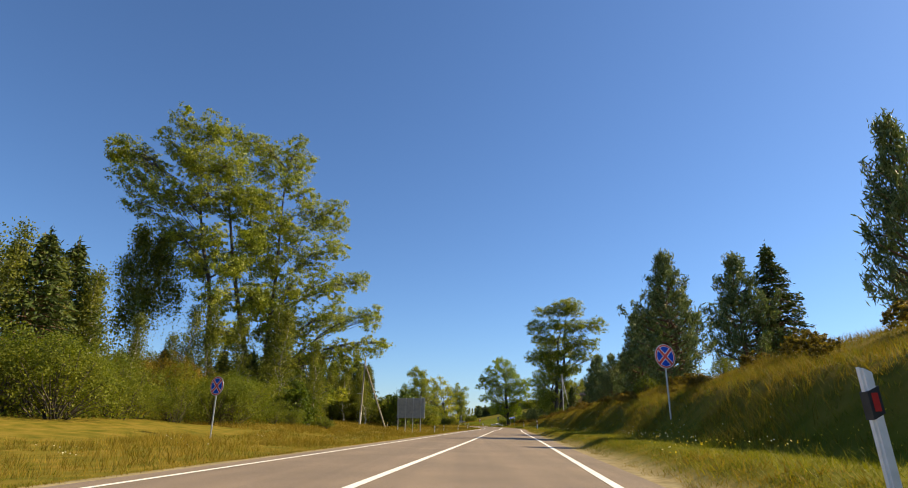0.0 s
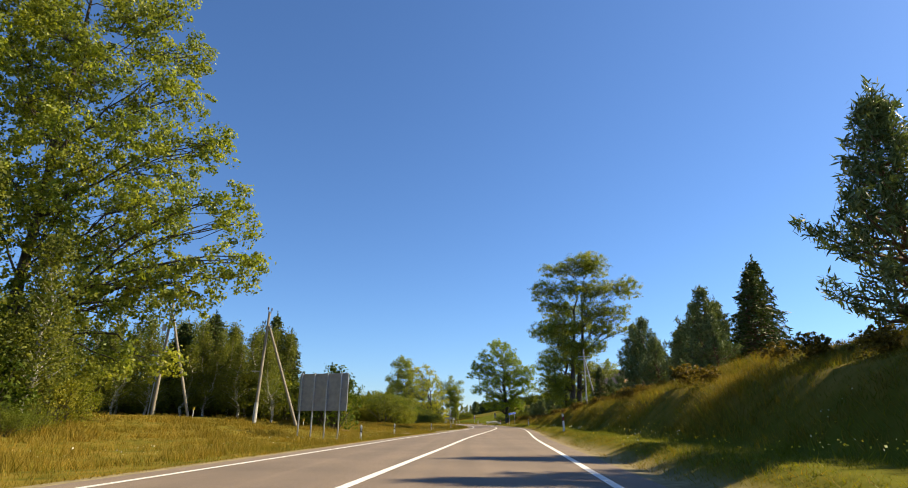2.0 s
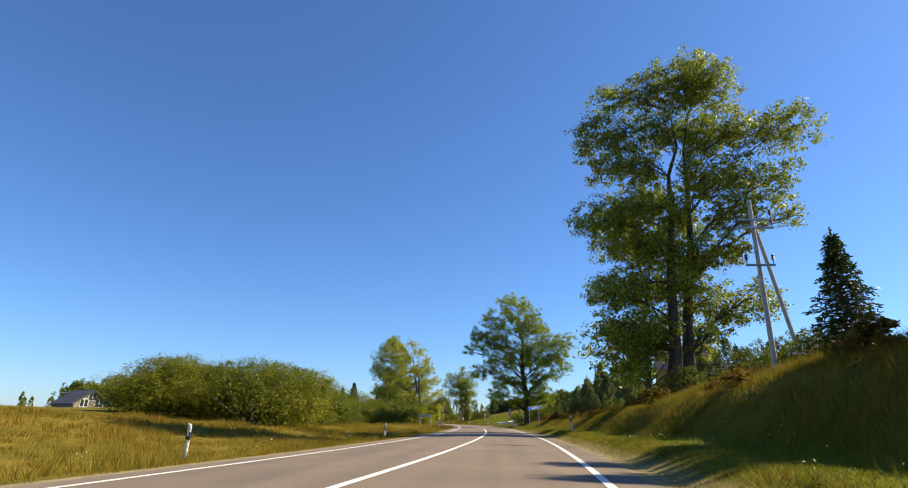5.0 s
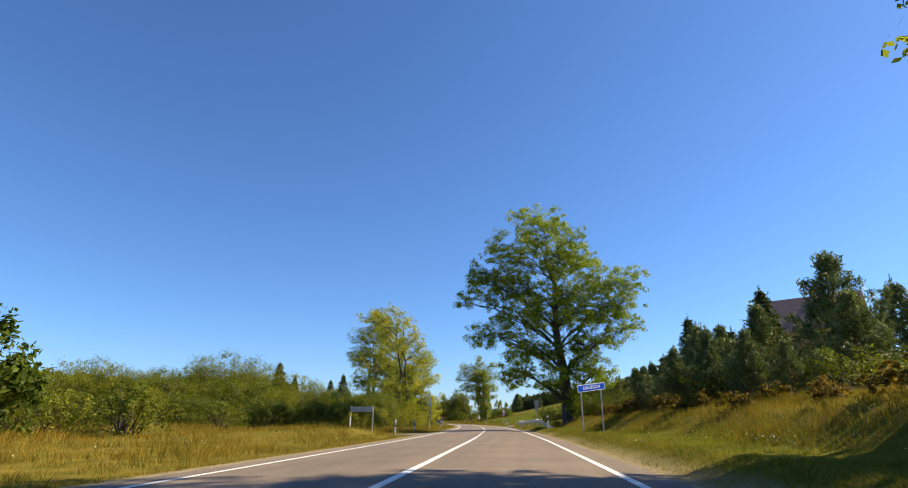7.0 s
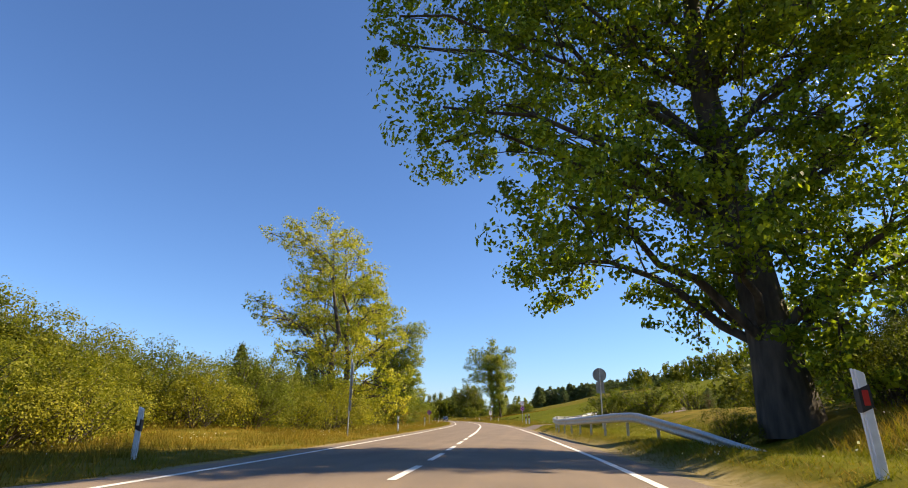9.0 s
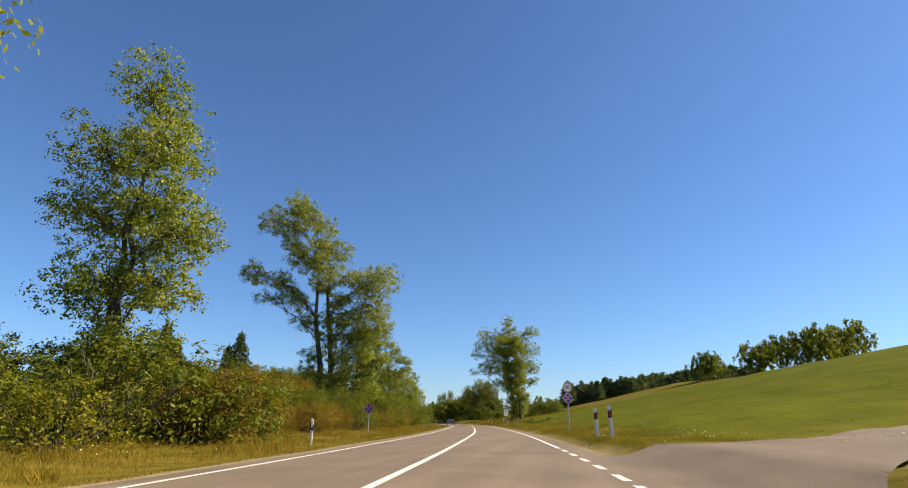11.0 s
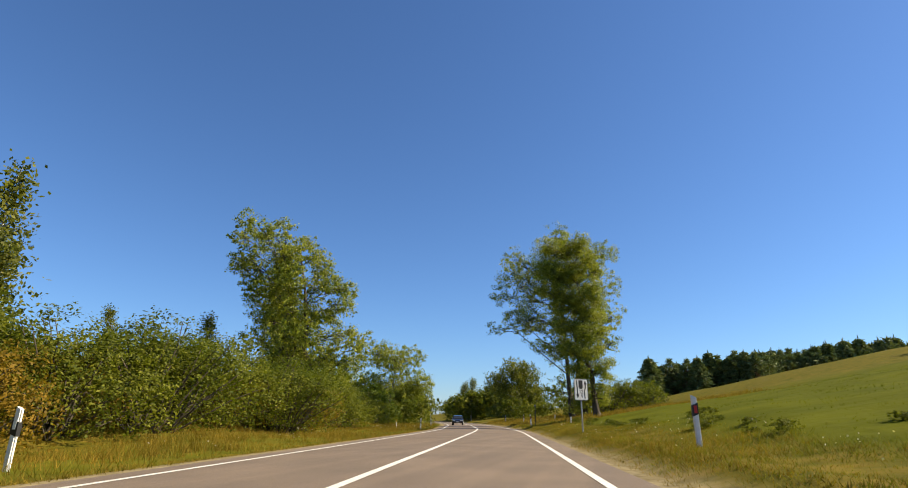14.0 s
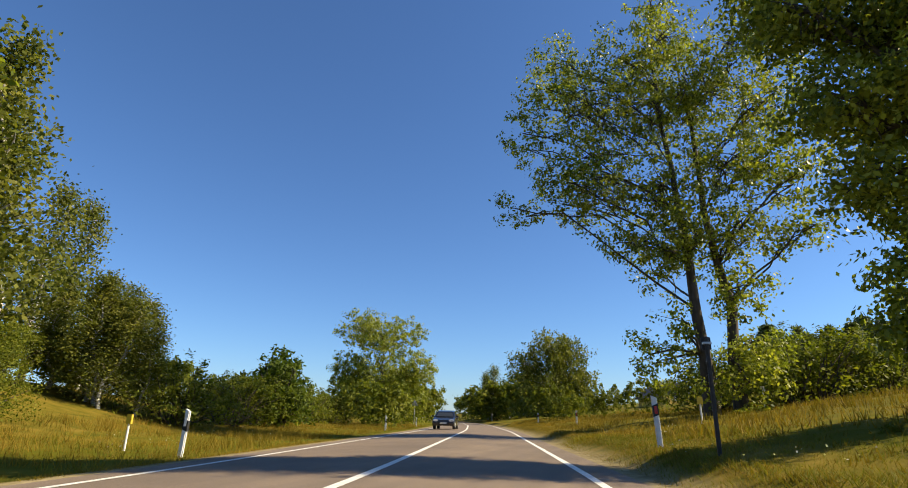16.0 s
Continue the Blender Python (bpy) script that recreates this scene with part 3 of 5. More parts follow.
broadleaf("aspen_tree", (-25.6, 71), [(-8.1, 39.7, 2.1), (-4.5, 38.7, 2.1), (-3.3, 35.5, 2.5), (0.7, 36.9, 2.3), (2.5, 38.1, 1.1), (-3.5, 30.5, 3.1), (1.3, 31.9, 2.3), (-4.6, 25.7, 3.0), (0.2, 26.6, 2.8), (4.5, 27.5, 2.4), (7.7, 28.2, 1.8), (-0.9, 21.6, 3.0), (3.8, 22.4, 2.6), (7.3, 23.3, 2.1), (-2.7, 16.7, 2.9), (2.7, 17.6, 2.8), (7.3, 18.4, 2.3), (11.2, 18.4, 1.7), (-0.6, 12.1, 2.7), (3.9, 12.9, 2.7), (8.5, 13.7, 2.5), (12.2, 14.1, 1.9), (14.7, 10.6, 1.1), (-2.2, 6.9, 2.4), (2.2, 7.7, 2.7), (6.6, 8.5, 2.5), (10.3, 9.2, 2.1), (13.2, 10.1, 1.5), (4.9, 3.4, 2.0), (1.2, 3.4, 2.0), (8.5, 4.2, 1.6), (-2.5, 3.4, 1.6)],
          POPLAR, BARK, "tall aspen with low boughs reaching over the grass", 12, 0.42, 115000, 0.25, 0.4, per=30)
broadleaf("weeping_birch", (-42.5, 69), [(-1.5, 25.0, 1.6), (1.7, 25.0, 1.6), (-1.8, 20.9, 1.6), (0.7, 21.7, 1.8), (3.5, 21.7, 1.3), (-1.5, 17.0, 1.4), (1.2, 17.0, 1.7), (-1.6, 13.9, 1.1), (4.1, 17.8, 1.4)],
          BIRCH, BIRCH_BARK, "grey-green weeping birch with long hanging twigs", 13, 0.3, 20000, 0.3, 0.7, hang=2.2)
broadleaf("poplar_tree", (21.0, 136.5), [(-2.4, 27.8, 1.4), (0.3, 28.1, 1.8), (3.2, 28.9, 2.6), (6.4, 28.5, 2.6), (-3.4, 24.0, 2.4), (0.7, 24.3, 2.1), (4.0, 24.1, 2.1), (7.3, 24.2, 1.9), (11.2, 24.5, 2.3), (-3.1, 20.9, 1.5), (-0.9, 20.6, 1.9), (4.2, 20.4, 2.2), (7.8, 20.6, 1.9), (10.0, 19.7, 1.5), (10.6, 16.6, 0.9), (-4.3, 16.4, 2.1), (-2.0, 17.2, 1.8), (1.0, 16.9, 2.1), (6.1, 17.0, 1.8), (8.3, 16.9, 1.4), (-2.3, 13.9, 1.9), (0.4, 13.4, 1.9), (3.1, 13.5, 1.9), (5.9, 13.9, 1.5), (-4.0, 10.7, 1.5), (-1.6, 10.9, 1.7), (1.0, 10.6, 1.7), (5.6, 9.8, 2.2), (-3.8, 7.3, 2.7), (-0.6, 7.5, 1.4), (3.1, 7.5, 1.1), (-2.2, 5.3, 1.6), (3.4, 10.2, 1.0)],
          POPLAR, BARK, "massive old poplar with a thick dark trunk on the bank", 14, 0.5, 115000, 0.21, 0.24, ((0, 0), (1.6, 0.8)), per=35, plump=1.05)
broadleaf("poplar_tree", (22.0, 146), [(-1.5, 21, 2.0), (1.5, 22, 2.2), (4.5, 19, 2.2), (-2.5, 17.5, 1.9), (0.5, 17, 2.5), (3.8, 14.5, 2.4), (-2.4, 13.5, 1.8), (0.4, 12.5, 2.2), (3.2, 10.5, 2.2), (-2.2, 9.0, 1.8), (0.8, 8.0, 2.0), (4.5, 7.5, 1.8), (-1.2, 5.2, 1.5)],
          POPLAR, BARK, "tall poplar standing close behind another", 23, 0.36, 36000, 0.24, 0.6, per=30)
broadleaf("oak_tree", (14.1, 191.5), [(-2.2, 21.7, 1.3), (-4.2, 21.1, 1.1), (-0.5, 20.4, 1.5), (-2.9, 19.1, 1.8), (-6.8, 18.4, 1.5), (-8.8, 15.6, 1.4), (1.3, 18.7, 1.4), (2.3, 16.5, 1.6), (-0.7, 16.6, 2.5), (-5.3, 15.9, 2.0), (-7.6, 13.8, 2.0), (-10.2, 13.1, 1.0), (-3.8, 13.3, 2.3), (0.3, 13.6, 2.3), (3.2, 13.9, 1.9), (5.7, 14.4, 1.8), (5.5, 11.9, 1.9), (6.3, 9.9, 1.1), (3.6, 10.7, 1.7), (0.4, 10.8, 2.1), (-3.2, 10.9, 1.7), (-6.5, 10.5, 1.7), (-8.6, 8.7, 1.5), (-4.2, 7.6, 1.9), (-1.6, 7.4, 1.4), (1.6, 7.7, 2.0), (4.8, 9.2, 1.3), (-5.6, 5.6, 1.8), (0.0, 5.2, 1.6), (2.8, 5.9, 1.6), (1.2, 3.1, 1.6), (3.5, 4.5, 1.0), (-2.0, 4.4, 1.5)],
          OAK, BARK, "broad old oak with dense green crown over the road", 15, 0.62, 150000, 0.165, 0.4, per=55, tight=0.75, plump=1.08)
broadleaf("willow_tree", (-9.1, 224), [(-1.6, 18.1, 1.3), (-4.7, 17.4, 1.5), (-6.6, 16.8, 0.9), (0.4, 16.5, 1.5), (-3.0, 15.0, 1.9), (1.7, 14.2, 1.6), (-0.5, 12.0, 2.0), (2.9, 12.0, 1.3), (-4.3, 12.0, 1.3), (-7.3, 10.8, 1.1), (-8.3, 9.7, 0.6), (-5.9, 8.9, 1.3), (-2.6, 9.1, 1.7), (1.9, 9.1, 2.0), (4.1, 9.8, 1.3), (-3.8, 6.2, 1.3), (-0.9, 6.2, 1.8), (2.8, 6.3, 2.1), (4.9, 7.0, 1.2), (0.8, 3.5, 1.9), (4.4, 3.5, 1.7), (5.8, 4.4, 0.7), (-0.6, 2.1, 1.1), (3.0, 1.5, 1.3), (5.5, 1.9, 0.9)],
          WILLOW, BARK, "airy yellow-green willow with a forked grey trunk", 16, 0.34, 32000, 0.2, 0.55, ((0, 0), (0.8, 1.5)), per=22)
broadleaf("poplar_tree", (-19.8, 248), [(3.0, 12.0, 2.4), (2.0, 17.0, 2.4), (0.2, 21.0, 2.2), (-2.5, 18.0, 2.5), (3.4, 8.4, 1.9), (0.5, 14.0, 2.5), (-3.0, 13.0, 2.5), (0.0, 9.4, 2.3), (-3.0, 8.5, 2.0), (1.8, 5.6, 1.6), (-0.5, 5.5, 1.8)],
          POPLAR, BARK, "leafy poplar rising from the roadside scrub", 24, 0.32, 46000, 0.2, 0.7, ((0, 0), (-1.2, 1)), per=25, plump=1.1)
broadleaf("poplar_tree", (-20.6, 280), [(-4.8, 26.7, 1.8), (-6.6, 24.4, 2.1), (-1.4, 24.1, 1.7), (-5.4, 21.5, 1.4), (-1.0, 21.5, 2.1), (-3.5, 19.1, 1.4), (-0.5, 19.0, 1.4), (-9.9, 18.3, 1.5), (-6.1, 17.1, 1.3), (-0.7, 16.6, 1.5), (2.3, 17.1, 1.3), (5.6, 16.6, 2.2), (-7.4, 15.1, 1.0), (-4.2, 14.5, 1.3), (1.3, 14.4, 1.3), (5.4, 13.7, 1.8), (-2.8, 12.1, 1.2), (0.2, 11.9, 1.2), (2.7, 12.1, 1.3), (5.9, 10.8, 2.1), (0.8, 9.8, 1.2), (3.4, 9.9, 1.3), (-1.8, 8.2, 1.0), (1.8, 7.7, 1.2), (4.5, 7.8, 1.2), (6.7, 7.5, 0.9), (-1.9, 6.0, 0.9), (0.8, 5.9, 1.1), (3.4, 5.9, 1.2), (5.7, 5.8, 0.9), (1.7, 4.0, 1.1), (5.1, 3.9, 1.5), (3.2, 2.4, 0.9)],
          POPLAR, BARK, "tall open-crowned poplar above a thicket of bushes", 17, 0.42, 80000, 0.2, 0.32, ((0, 0), (1.0, 1.2)), per=24, plump=1.14)
broadleaf("poplar_tree", (-27.6, 335), [(-8.6, 20.4, 1.1), (-9.5, 18.7, 1.4), (-6.6, 18.7, 1.5), (-4.0, 19.0, 1.2), (-10.2, 16.1, 1.4), (-7.3, 16.1, 1.7), (-4.5, 16.4, 1.7), (-2.0, 16.7, 1.4), (-0.3, 15.3, 1.2), (-8.9, 13.4, 1.6), (-5.2, 13.6, 1.9), (-2.0, 13.9, 1.9), (0.8, 13.2, 1.4), (2.4, 12.7, 0.8), (-5.9, 10.7, 1.9), (-2.7, 11.0, 1.9), (0.5, 10.4, 1.6), (2.2, 11.2, 1.0), (-6.6, 8.3, 1.5), (-3.3, 8.2, 1.8), (-0.2, 8.1, 1.8), (2.5, 8.2, 1.3), (4.1, 7.1, 1.0), (-5.1, 6.0, 1.6), (-2.0, 5.9, 1.6), (1.0, 5.9, 1.5), (3.5, 5.8, 1.2), (2.7, 3.7, 1.2), (0.3, 3.7, 1.3), (-2.7, 4.0, 1.3), (4.1, 4.1, 0.8), (1.9, 2.0, 1.1)],
          POPLAR, BARK, "tall dense poplar rising from the bushes", 18, 0.36, 52000, 0.23, 0.6, ((0, 0), (-3, 2)), per=22)
broadleaf("poplar_tree", (-2.3, 342), [(-3.9, 17.8, 1.1), (-2.1, 17.8, 1.2), (-0.6, 17.8, 1.1), (0.2, 16.3, 1.1), (1.0, 15.3, 0.6), (-4.6, 15.7, 1.1), (-3.1, 15.2, 1.4), (-1.2, 15.1, 1.3), (0.0, 13.4, 1.0), (-3.1, 12.8, 1.1), (-1.5, 12.3, 1.2), (-4.8, 13.5, 0.8), (0.5, 12.2, 1.0), (-0.5, 11.0, 1.0), (0.7, 10.6, 0.9), (-1.4, 9.5, 1.0), (-0.1, 8.9, 1.3), (0.9, 9.0, 0.7), (0.7, 7.3, 0.6), (-1.2, 7.3, 1.2), (-0.1, 6.5, 0.9), (-1.9, 5.4, 0.8), (-0.9, 4.9, 0.9), (0.6, 5.5, 0.8), (1.5, 6.1, 0.5), (1.2, 4.8, 0.5), (0.6, 3.8, 0.7), (-1.3, 3.3, 1.1), (0.8, 2.6, 0.5), (-1.6, 2.3, 0.5), (-2.9, 10.0, 1.1), (-2.7, 7.6, 0.9), (-3.2, 11.7, 1.0)],
          POPLAR, BARK, "large leaning poplar beside the meadow", 19, 0.3, 85000, 0.15, 0.5, ((0, 0),), per=24)
broadleaf("poplar_tree", (-5.4, 360), [(-6.3, 22.3, 1.8), (-7.6, 19.8, 1.6), (-4.0, 20.9, 2.0), (-8.4, 16.9, 1.3), (-5.6, 17.0, 2.7), (-2.4, 17.7, 2.6), (-1.7, 21.1, 1.7), (-9.5, 12.3, 1.0), (-7.2, 13.3, 1.9), (-4.1, 13.1, 2.1), (-1.1, 13.3, 2.3), (-3.8, 9.9, 1.3), (-1.8, 8.9, 1.5), (-0.0, 11.0, 1.8), (1.6, 14.9, 2.5), (0.7, 18.8, 2.1), (-0.9, 5.5, 0.9), (1.5, 7.1, 1.5), (1.6, 4.3, 1.5), (-0.1, 2.4, 0.8), (2.7, 10.8, 1.8), (3.9, 14.6, 1.6), (0.1, 22.4, 2.1), (2.4, 19.5, 2.3), (-0.5, 25.1, 1.5), (5.2, 18.2, 2.1), (5.4, 13.6, 1.8), (5.3, 22.6, 1.9), (5.3, 10.2, 1.3), (-2.2, 3.9, 1.4), (1.9, 3.1, 1.8), (-0.6, 9.7, 1.7)],
          POPLAR, BARK, "forked poplar with a long bough towards the road", 22, 0.34, 66000, 0.2, 0.4, ((0, 0), (1.6, 1.6)), per=26, plump=1.12)
broadleaf("maple_tree", (-54.4, 430), [(-4.8, 16.6, 4.5), (2.0, 16.3, 5.0), (-7.2, 10.4, 4.4), (1.0, 9.0, 6.2), (6.2, 10.2, 3.7), (-4.1, 4.3, 4.9), (3.8, 4.3, 4.8)],
          POPLAR, BARK, "round-crowned maple beyond the bend", 20, 0.5, 42000, 0.4, 0.8, per=24, tight=1.8)
broadleaf("birch_tree", (-21.2, 425), [(-0.6, 13.6, 3.9), (2.6, 11.3, 3.8), (-4.1, 9.3, 3.3), (4.5, 7.1, 3.2), (-0.9, 6.1, 4.9), (-4.3, 3.0, 3.3), (4.3, 3.0, 3.7)],
          BIRCH, BIRCH_BARK, "full drooping birch at the bend of the road", 21, 0.35, 26000, 0.38, 0.8, hang=0.8, per=24, tight=1.6)

pines = [conifer("pine_tree", 10, 3.2, PINE, PINE_BARK, "dark green bushy pine on the grassy bank", 30 + k, "pine", 0.5) for k in range(3)]
near_pines = [conifer("pine_tree", 10, 3.2, PINE, PINE_BARK, "dark green bushy pine on the grassy bank", 36 + k, "pine", 1.5) for k in range(2)]
spruces = [conifer("spruce_tree", 11, 2.9, SPRUCE, PINE_BARK, "dark conical spruce with drooping boughs", 40 + k, "spruce", 0.5) for k in range(2)]
birches = [slim_tree("birch_tree", 13, 1.9, BIRCH, "slender birch with pale trunk at the wood's edge", 50 + k) for k in range(3)]
shrubs = [bush("willow_bush", 4.2, 3.2, (BUSH, SALLOW, RUSSET, BUSH)[k], ("dense olive-green willow bush by the road", "yellow-green willow bush by the road", "russet-tinged bush beside the road", "dark rounded roadside bush")[k], 60 + k, 3600, 0.22) for k in range(4)]
near_shrubs = [bush("willow_bush", 4.2, 3.2, (BUSH, SALLOW, RUSSET, BUSH)[k], ("dense olive-green willow bush by the road", "yellow-green willow bush by the road", "russet-tinged bush beside the road", "dark rounded roadside bush")[k], 64 + k, 10500, 0.13) for k in range(4)]
far_shrubs = Growth([bush_shape(4.2, 3.2, 75 + k, 900, 0.36) for k in range(2)])
weeds = Growth([bush_shape(4.2, 3.2, 81 + k, 420, 0.45) for k in range(2)])
far_pines = [conifer("pine_tree", 10, 3.2, PINE, PINE_BARK, "dark pine of a distant wood", 77 + k, ("spruce", "pine")[k], 0.3, 2.2) for k in range(2)]
near_birches = [slim_tree("birch_tree", 13, 2.0, BIRCH, "slender fine-leaved birch with pale trunk", 55 + k, 6500, 0.2) for k in range(2)]
saplings = [bush("maple_sapling", 5.0, 2.0, MAPLE, "dark green young maple with loose leaves", 70 + k, 3000, 0.26) for k in range(2)]

rng = np.random.default_rng(5)
for x, y, h in ((13.4, 36.4, 9.0), (22.8, 45.6, 12.2), (17.4, 49.2, 10.2), (16.6, 53.8, 8.2), (19.6, 75.9, 6.6), (21.2, 77.5, 6.4), (18.6, 72.5, 4.6), (22.94, 27.0, 14.4), (22.4, 87.5, 6.3), (40, 183, 11.5), (41.8, 181, 11), (25.5, 108.0, 10.2), (25.74, 104.0, 6.5), (25.6, 97.0, 6.4), (26.91, 95.0, 9.1), (26.75, 92.0, 6.1), (26.33, 84.0, 6.6),
                (25.3, 111, 10), (24, 100, 6.5), (28, 96, 7), (26.3, 139, 4.6), (21.9, 176.8, 5.8), (22.6, 167.5, 6.4), (23, 190.6, 4.2), (22.8, 194.2, 6.0), (21.1, 194, 5.0), (19.5, 195.5, 4.4), (18.2, 197, 3.4), (20, 213, 3.6), (23, 216, 4.4), (26, 214, 4.8), (29, 219, 5.2), (32, 216, 5.6), (35, 221, 5.8), (38, 218, 6.2), (25, 221, 4.0), (17.5, 210, 2.6), (41, 222, 6.5), (24, 207.6, 6), (21, 173, 6.2), (25.2, 164.5, 8.0), (19.5, 158, 2.6), (21.5, 184, 4.5), (27, 176, 6.5), (24, 153, 4), (19.6, 162, 3.6), (20.4, 169.5, 5.2), (19.8, 174.5, 4.8), (22.8, 174, 5.8), (20.5, 180, 5.0), (24.6, 178, 6.2), (20.2, 186, 4.4), (23.8, 184.5, 5.6), (22, 194, 4.6), (25.5, 198, 5.5), (23.5, 160.5, 5), (28, 141, 5), (31, 146, 10), (33, 150, 7), (29, 155, 5.5), (26, 148, 4.5)):
    h *= 1.1 if 70 < y < 112 else 1.0
    plant(near_pines[int(rng.integers(2))] if y < 118 or 150 < y < 202 else pines[int(rng.integers(3))], x, y, h / 10, float(rng.uniform(0, 360)), (0.7 if h > 13 else 0.98) if y < 118 else 1.15)
for x, y, h in ((25.5, 79.4, 9.2), (-26.43, 60.0, 8.5), (26.2, 46.5, 11.5), (22.4, 74.5, 8.8), (36, 152, 7.5), (30, 146, 5), (24.5, 171, 6.5), (26.5, 182, 7.5), (27, 194.5, 9.0), (29.5, 197, 7.5), (24.6, 194, 5.6), (22.4, 193, 4.4), (24.6, 200, 5.4), (28, 204, 6.5), (32, 200, 8.5), (21.5, 116, 6), (-42, 297.5, 10.5), (-71, 318, 16), (-48, 304, 9.5), (-62, 310, 11), (-30.9, 103, 13.6), (-18.1, 103, 12.2), (-20.4, 104, 11.6), (-40.4, 103, 12), (-36.8, 102, 11.4), (-27.5, 103, 11.6), (-24.5, 102, 9.6), (-34, 45, 13.5), (-31, 38, 12), (-37, 52, 13), (-24, 62, 7), (-33, 60, 8.5)):
    plant(spruces[int(rng.integers(2))], x, y, h / 11, float(rng.uniform(0, 360)), 1.1)
# wood behind the verge, and shrubs in front of it
for x, y, h in ((-32, 35, 13), (-29, 30, 11), (-34, 43, 13), (-30.5, 41, 10), (-37, 50, 13), (-41, 120, 18), (-17.9, 101.5, 13), (-16.8, 95, 11.5), (-21, 99, 12), (-25, 104, 13), (-29, 108, 14), (-33, 110, 15), (-37, 114, 15), (-45, 112, 15), (-23, 110, 13), (-31, 99, 12), (-36, 100, 13),
                (-41, 104, 13), (-47, 98, 14), (-52, 104, 15), (-27, 97, 10), (-19.5, 108, 12), (-41, 352, 12), (-44, 356, 13), (-46, 86, 13), (-30, 50, 9), (-20, 103, 13), (-23.5, 100, 13.5), (-26.5, 101, 14), (-29.5, 103, 13), (-33.5, 104, 15), (-38.5, 108, 16), (-43.5, 106, 14), (-50, 110, 16), (-55, 100, 15), (-60, 105, 16), (-48, 92, 13), (-53, 90, 13), (-36, 118, 17), (-31, 116, 16), (-26, 114, 15), (-18.5, 98, 12.5), (-20.5, 95.5, 10), (-22.5, 104.5, 13), (-24.5, 96.5, 11.5), (-28, 105, 14), (-30.5, 96, 12), (-34.5, 97, 13), (-35, 108, 15), (-40, 98, 14), (-44, 100, 14.5), (-46.5, 104, 16), (-57, 96, 15), (-62, 98, 15), (-66, 104, 16), (-36.8, 345, 17), (-38.6, 346.5, 18), (-40, 349, 17), (-32.6, 350, 5.4), (-33.6, 350.6, 6.2), (-34.6, 351, 6.6), (-35.6, 352.2, 6.4), (-36.6, 352.5, 6.2), (-37.5, 351, 6), (-39, 354, 7), (-33.2, 352.5, 6), (-31.9, 351.4, 4.8), (-19.5, 60, 12.5), (-24.2, 59, 11), (-27.5, 57, 11.5), (-17.2, 63, 9.5), (-22, 63, 13), (-30, 60, 12), (-32, 45, 12), (-35, 38, 13), (-38, 44, 14), (-27, 27, 10), (-27.5, 304, 9.5), (-25, 302.5, 8), (-46, 335, 7.4), (-41, 336, 7.8), (-51, 333, 11.5)):
    if x < -15 and 90 < y < 121:
        h *= 0.78
    plant(near_birches[int(rng.integers(2))] if y < 106 or y > 340 else birches[int(rng.integers(3))], x, y, h / 13, float(rng.uniform(0, 360)), 1.5 if h < 8 else 1.1)
for x, y, h in ((-10.7, 95.5, 7), (-13, 99, 6), (-9.8, 152.7, 4.3), (-12.0, 151.5, 4.2), (-17.5, 57, 3.4), (-17.5, 61, 3.2), (-31, 362, 4.2), (-36, 368, 4.5)):
    plant(saplings[int(rng.integers(2))], x, y, h / 5, float(rng.uniform(0, 360)), 1.1)


def thicket(y0, y1, s0, s1, n, lo, hi, kinds=(0, 1, 2, 3), wide=1.15, far=False, fine=False):
    """Bushes scattered over a stretch of the roadside."""
    for k in range(n):
        y = y0 + (y1 - y0) * (k + rng.uniform(0, 1)) / n
        s = rng.uniform(s0, s1)
        size, turn = rng.uniform(lo, hi) / 4.2, float(rng.uniform(0, 360))
        if far:
            (weeds if far == "weeds" else far_shrubs).put(k, float(centre(y)) + s, y, size, turn, wide)
        else:
            plant((near_shrubs if fine else shrubs)[kinds[int(rng.integers(len(kinds)))]], float(centre(y)) + s, y, size, turn, wide)


thicket(26, 60, -29, -20, 18, 3.0, 4.4, (0, 1, 0, 3), fine=True)
thicket(6, 62, 9.0, 12.5, 26, 0.35, 0.8, (), 1.3, "weeds")
thicket(62, 190, 9.0, 13.5, 50, 0.35, 0.9, (), 1.3, "weeds")
thicket(50, 62, -21, -16, 5, 1.4, 2.4, (0, 3), fine=True)
thicket(336, 354, -32, -17, 7, 2.4, 3.4, (0, 3), 1.15, True)
thicket(101, 110, -25, -19, 4, 3.0, 4.5, (0, 3), 1.15)
thicket(139, 149, -30.5, -18.5, 18, 4.0, 5.0, (1, 0, 1), 1.25, fine=True)
thicket(154, 173, -26, -17, 8, 2.0, 3.0, (0, 1, 3))
thicket(184, 222, -18, -11, 14, 2.8, 3.8, (1, 1, 0), fine=True)
thicket(183.8, 187, -30, -11, 14, 1.9, 2.7, (1, 1, 0), fine=True)
thicket(184, 214, -42, -20, 10, 3.8, 5.0, (0, 1), 1.2, fine=True)
thicket(190, 226, -60, -34, 10, 4.5, 6.0, (0, 1), 1.15, fine=True)
thicket(222, 242, -15, -10, 8, 3.2, 4.6, (0, 1))
thicket(242, 280, -15.5, -10.8, 26, 2.4, 3.2, (2, 2, 0), fine=True)
thicket(242, 284, -30, -17, 26, 3.3, 4.3, (0, 2, 0, 0), 1.15)
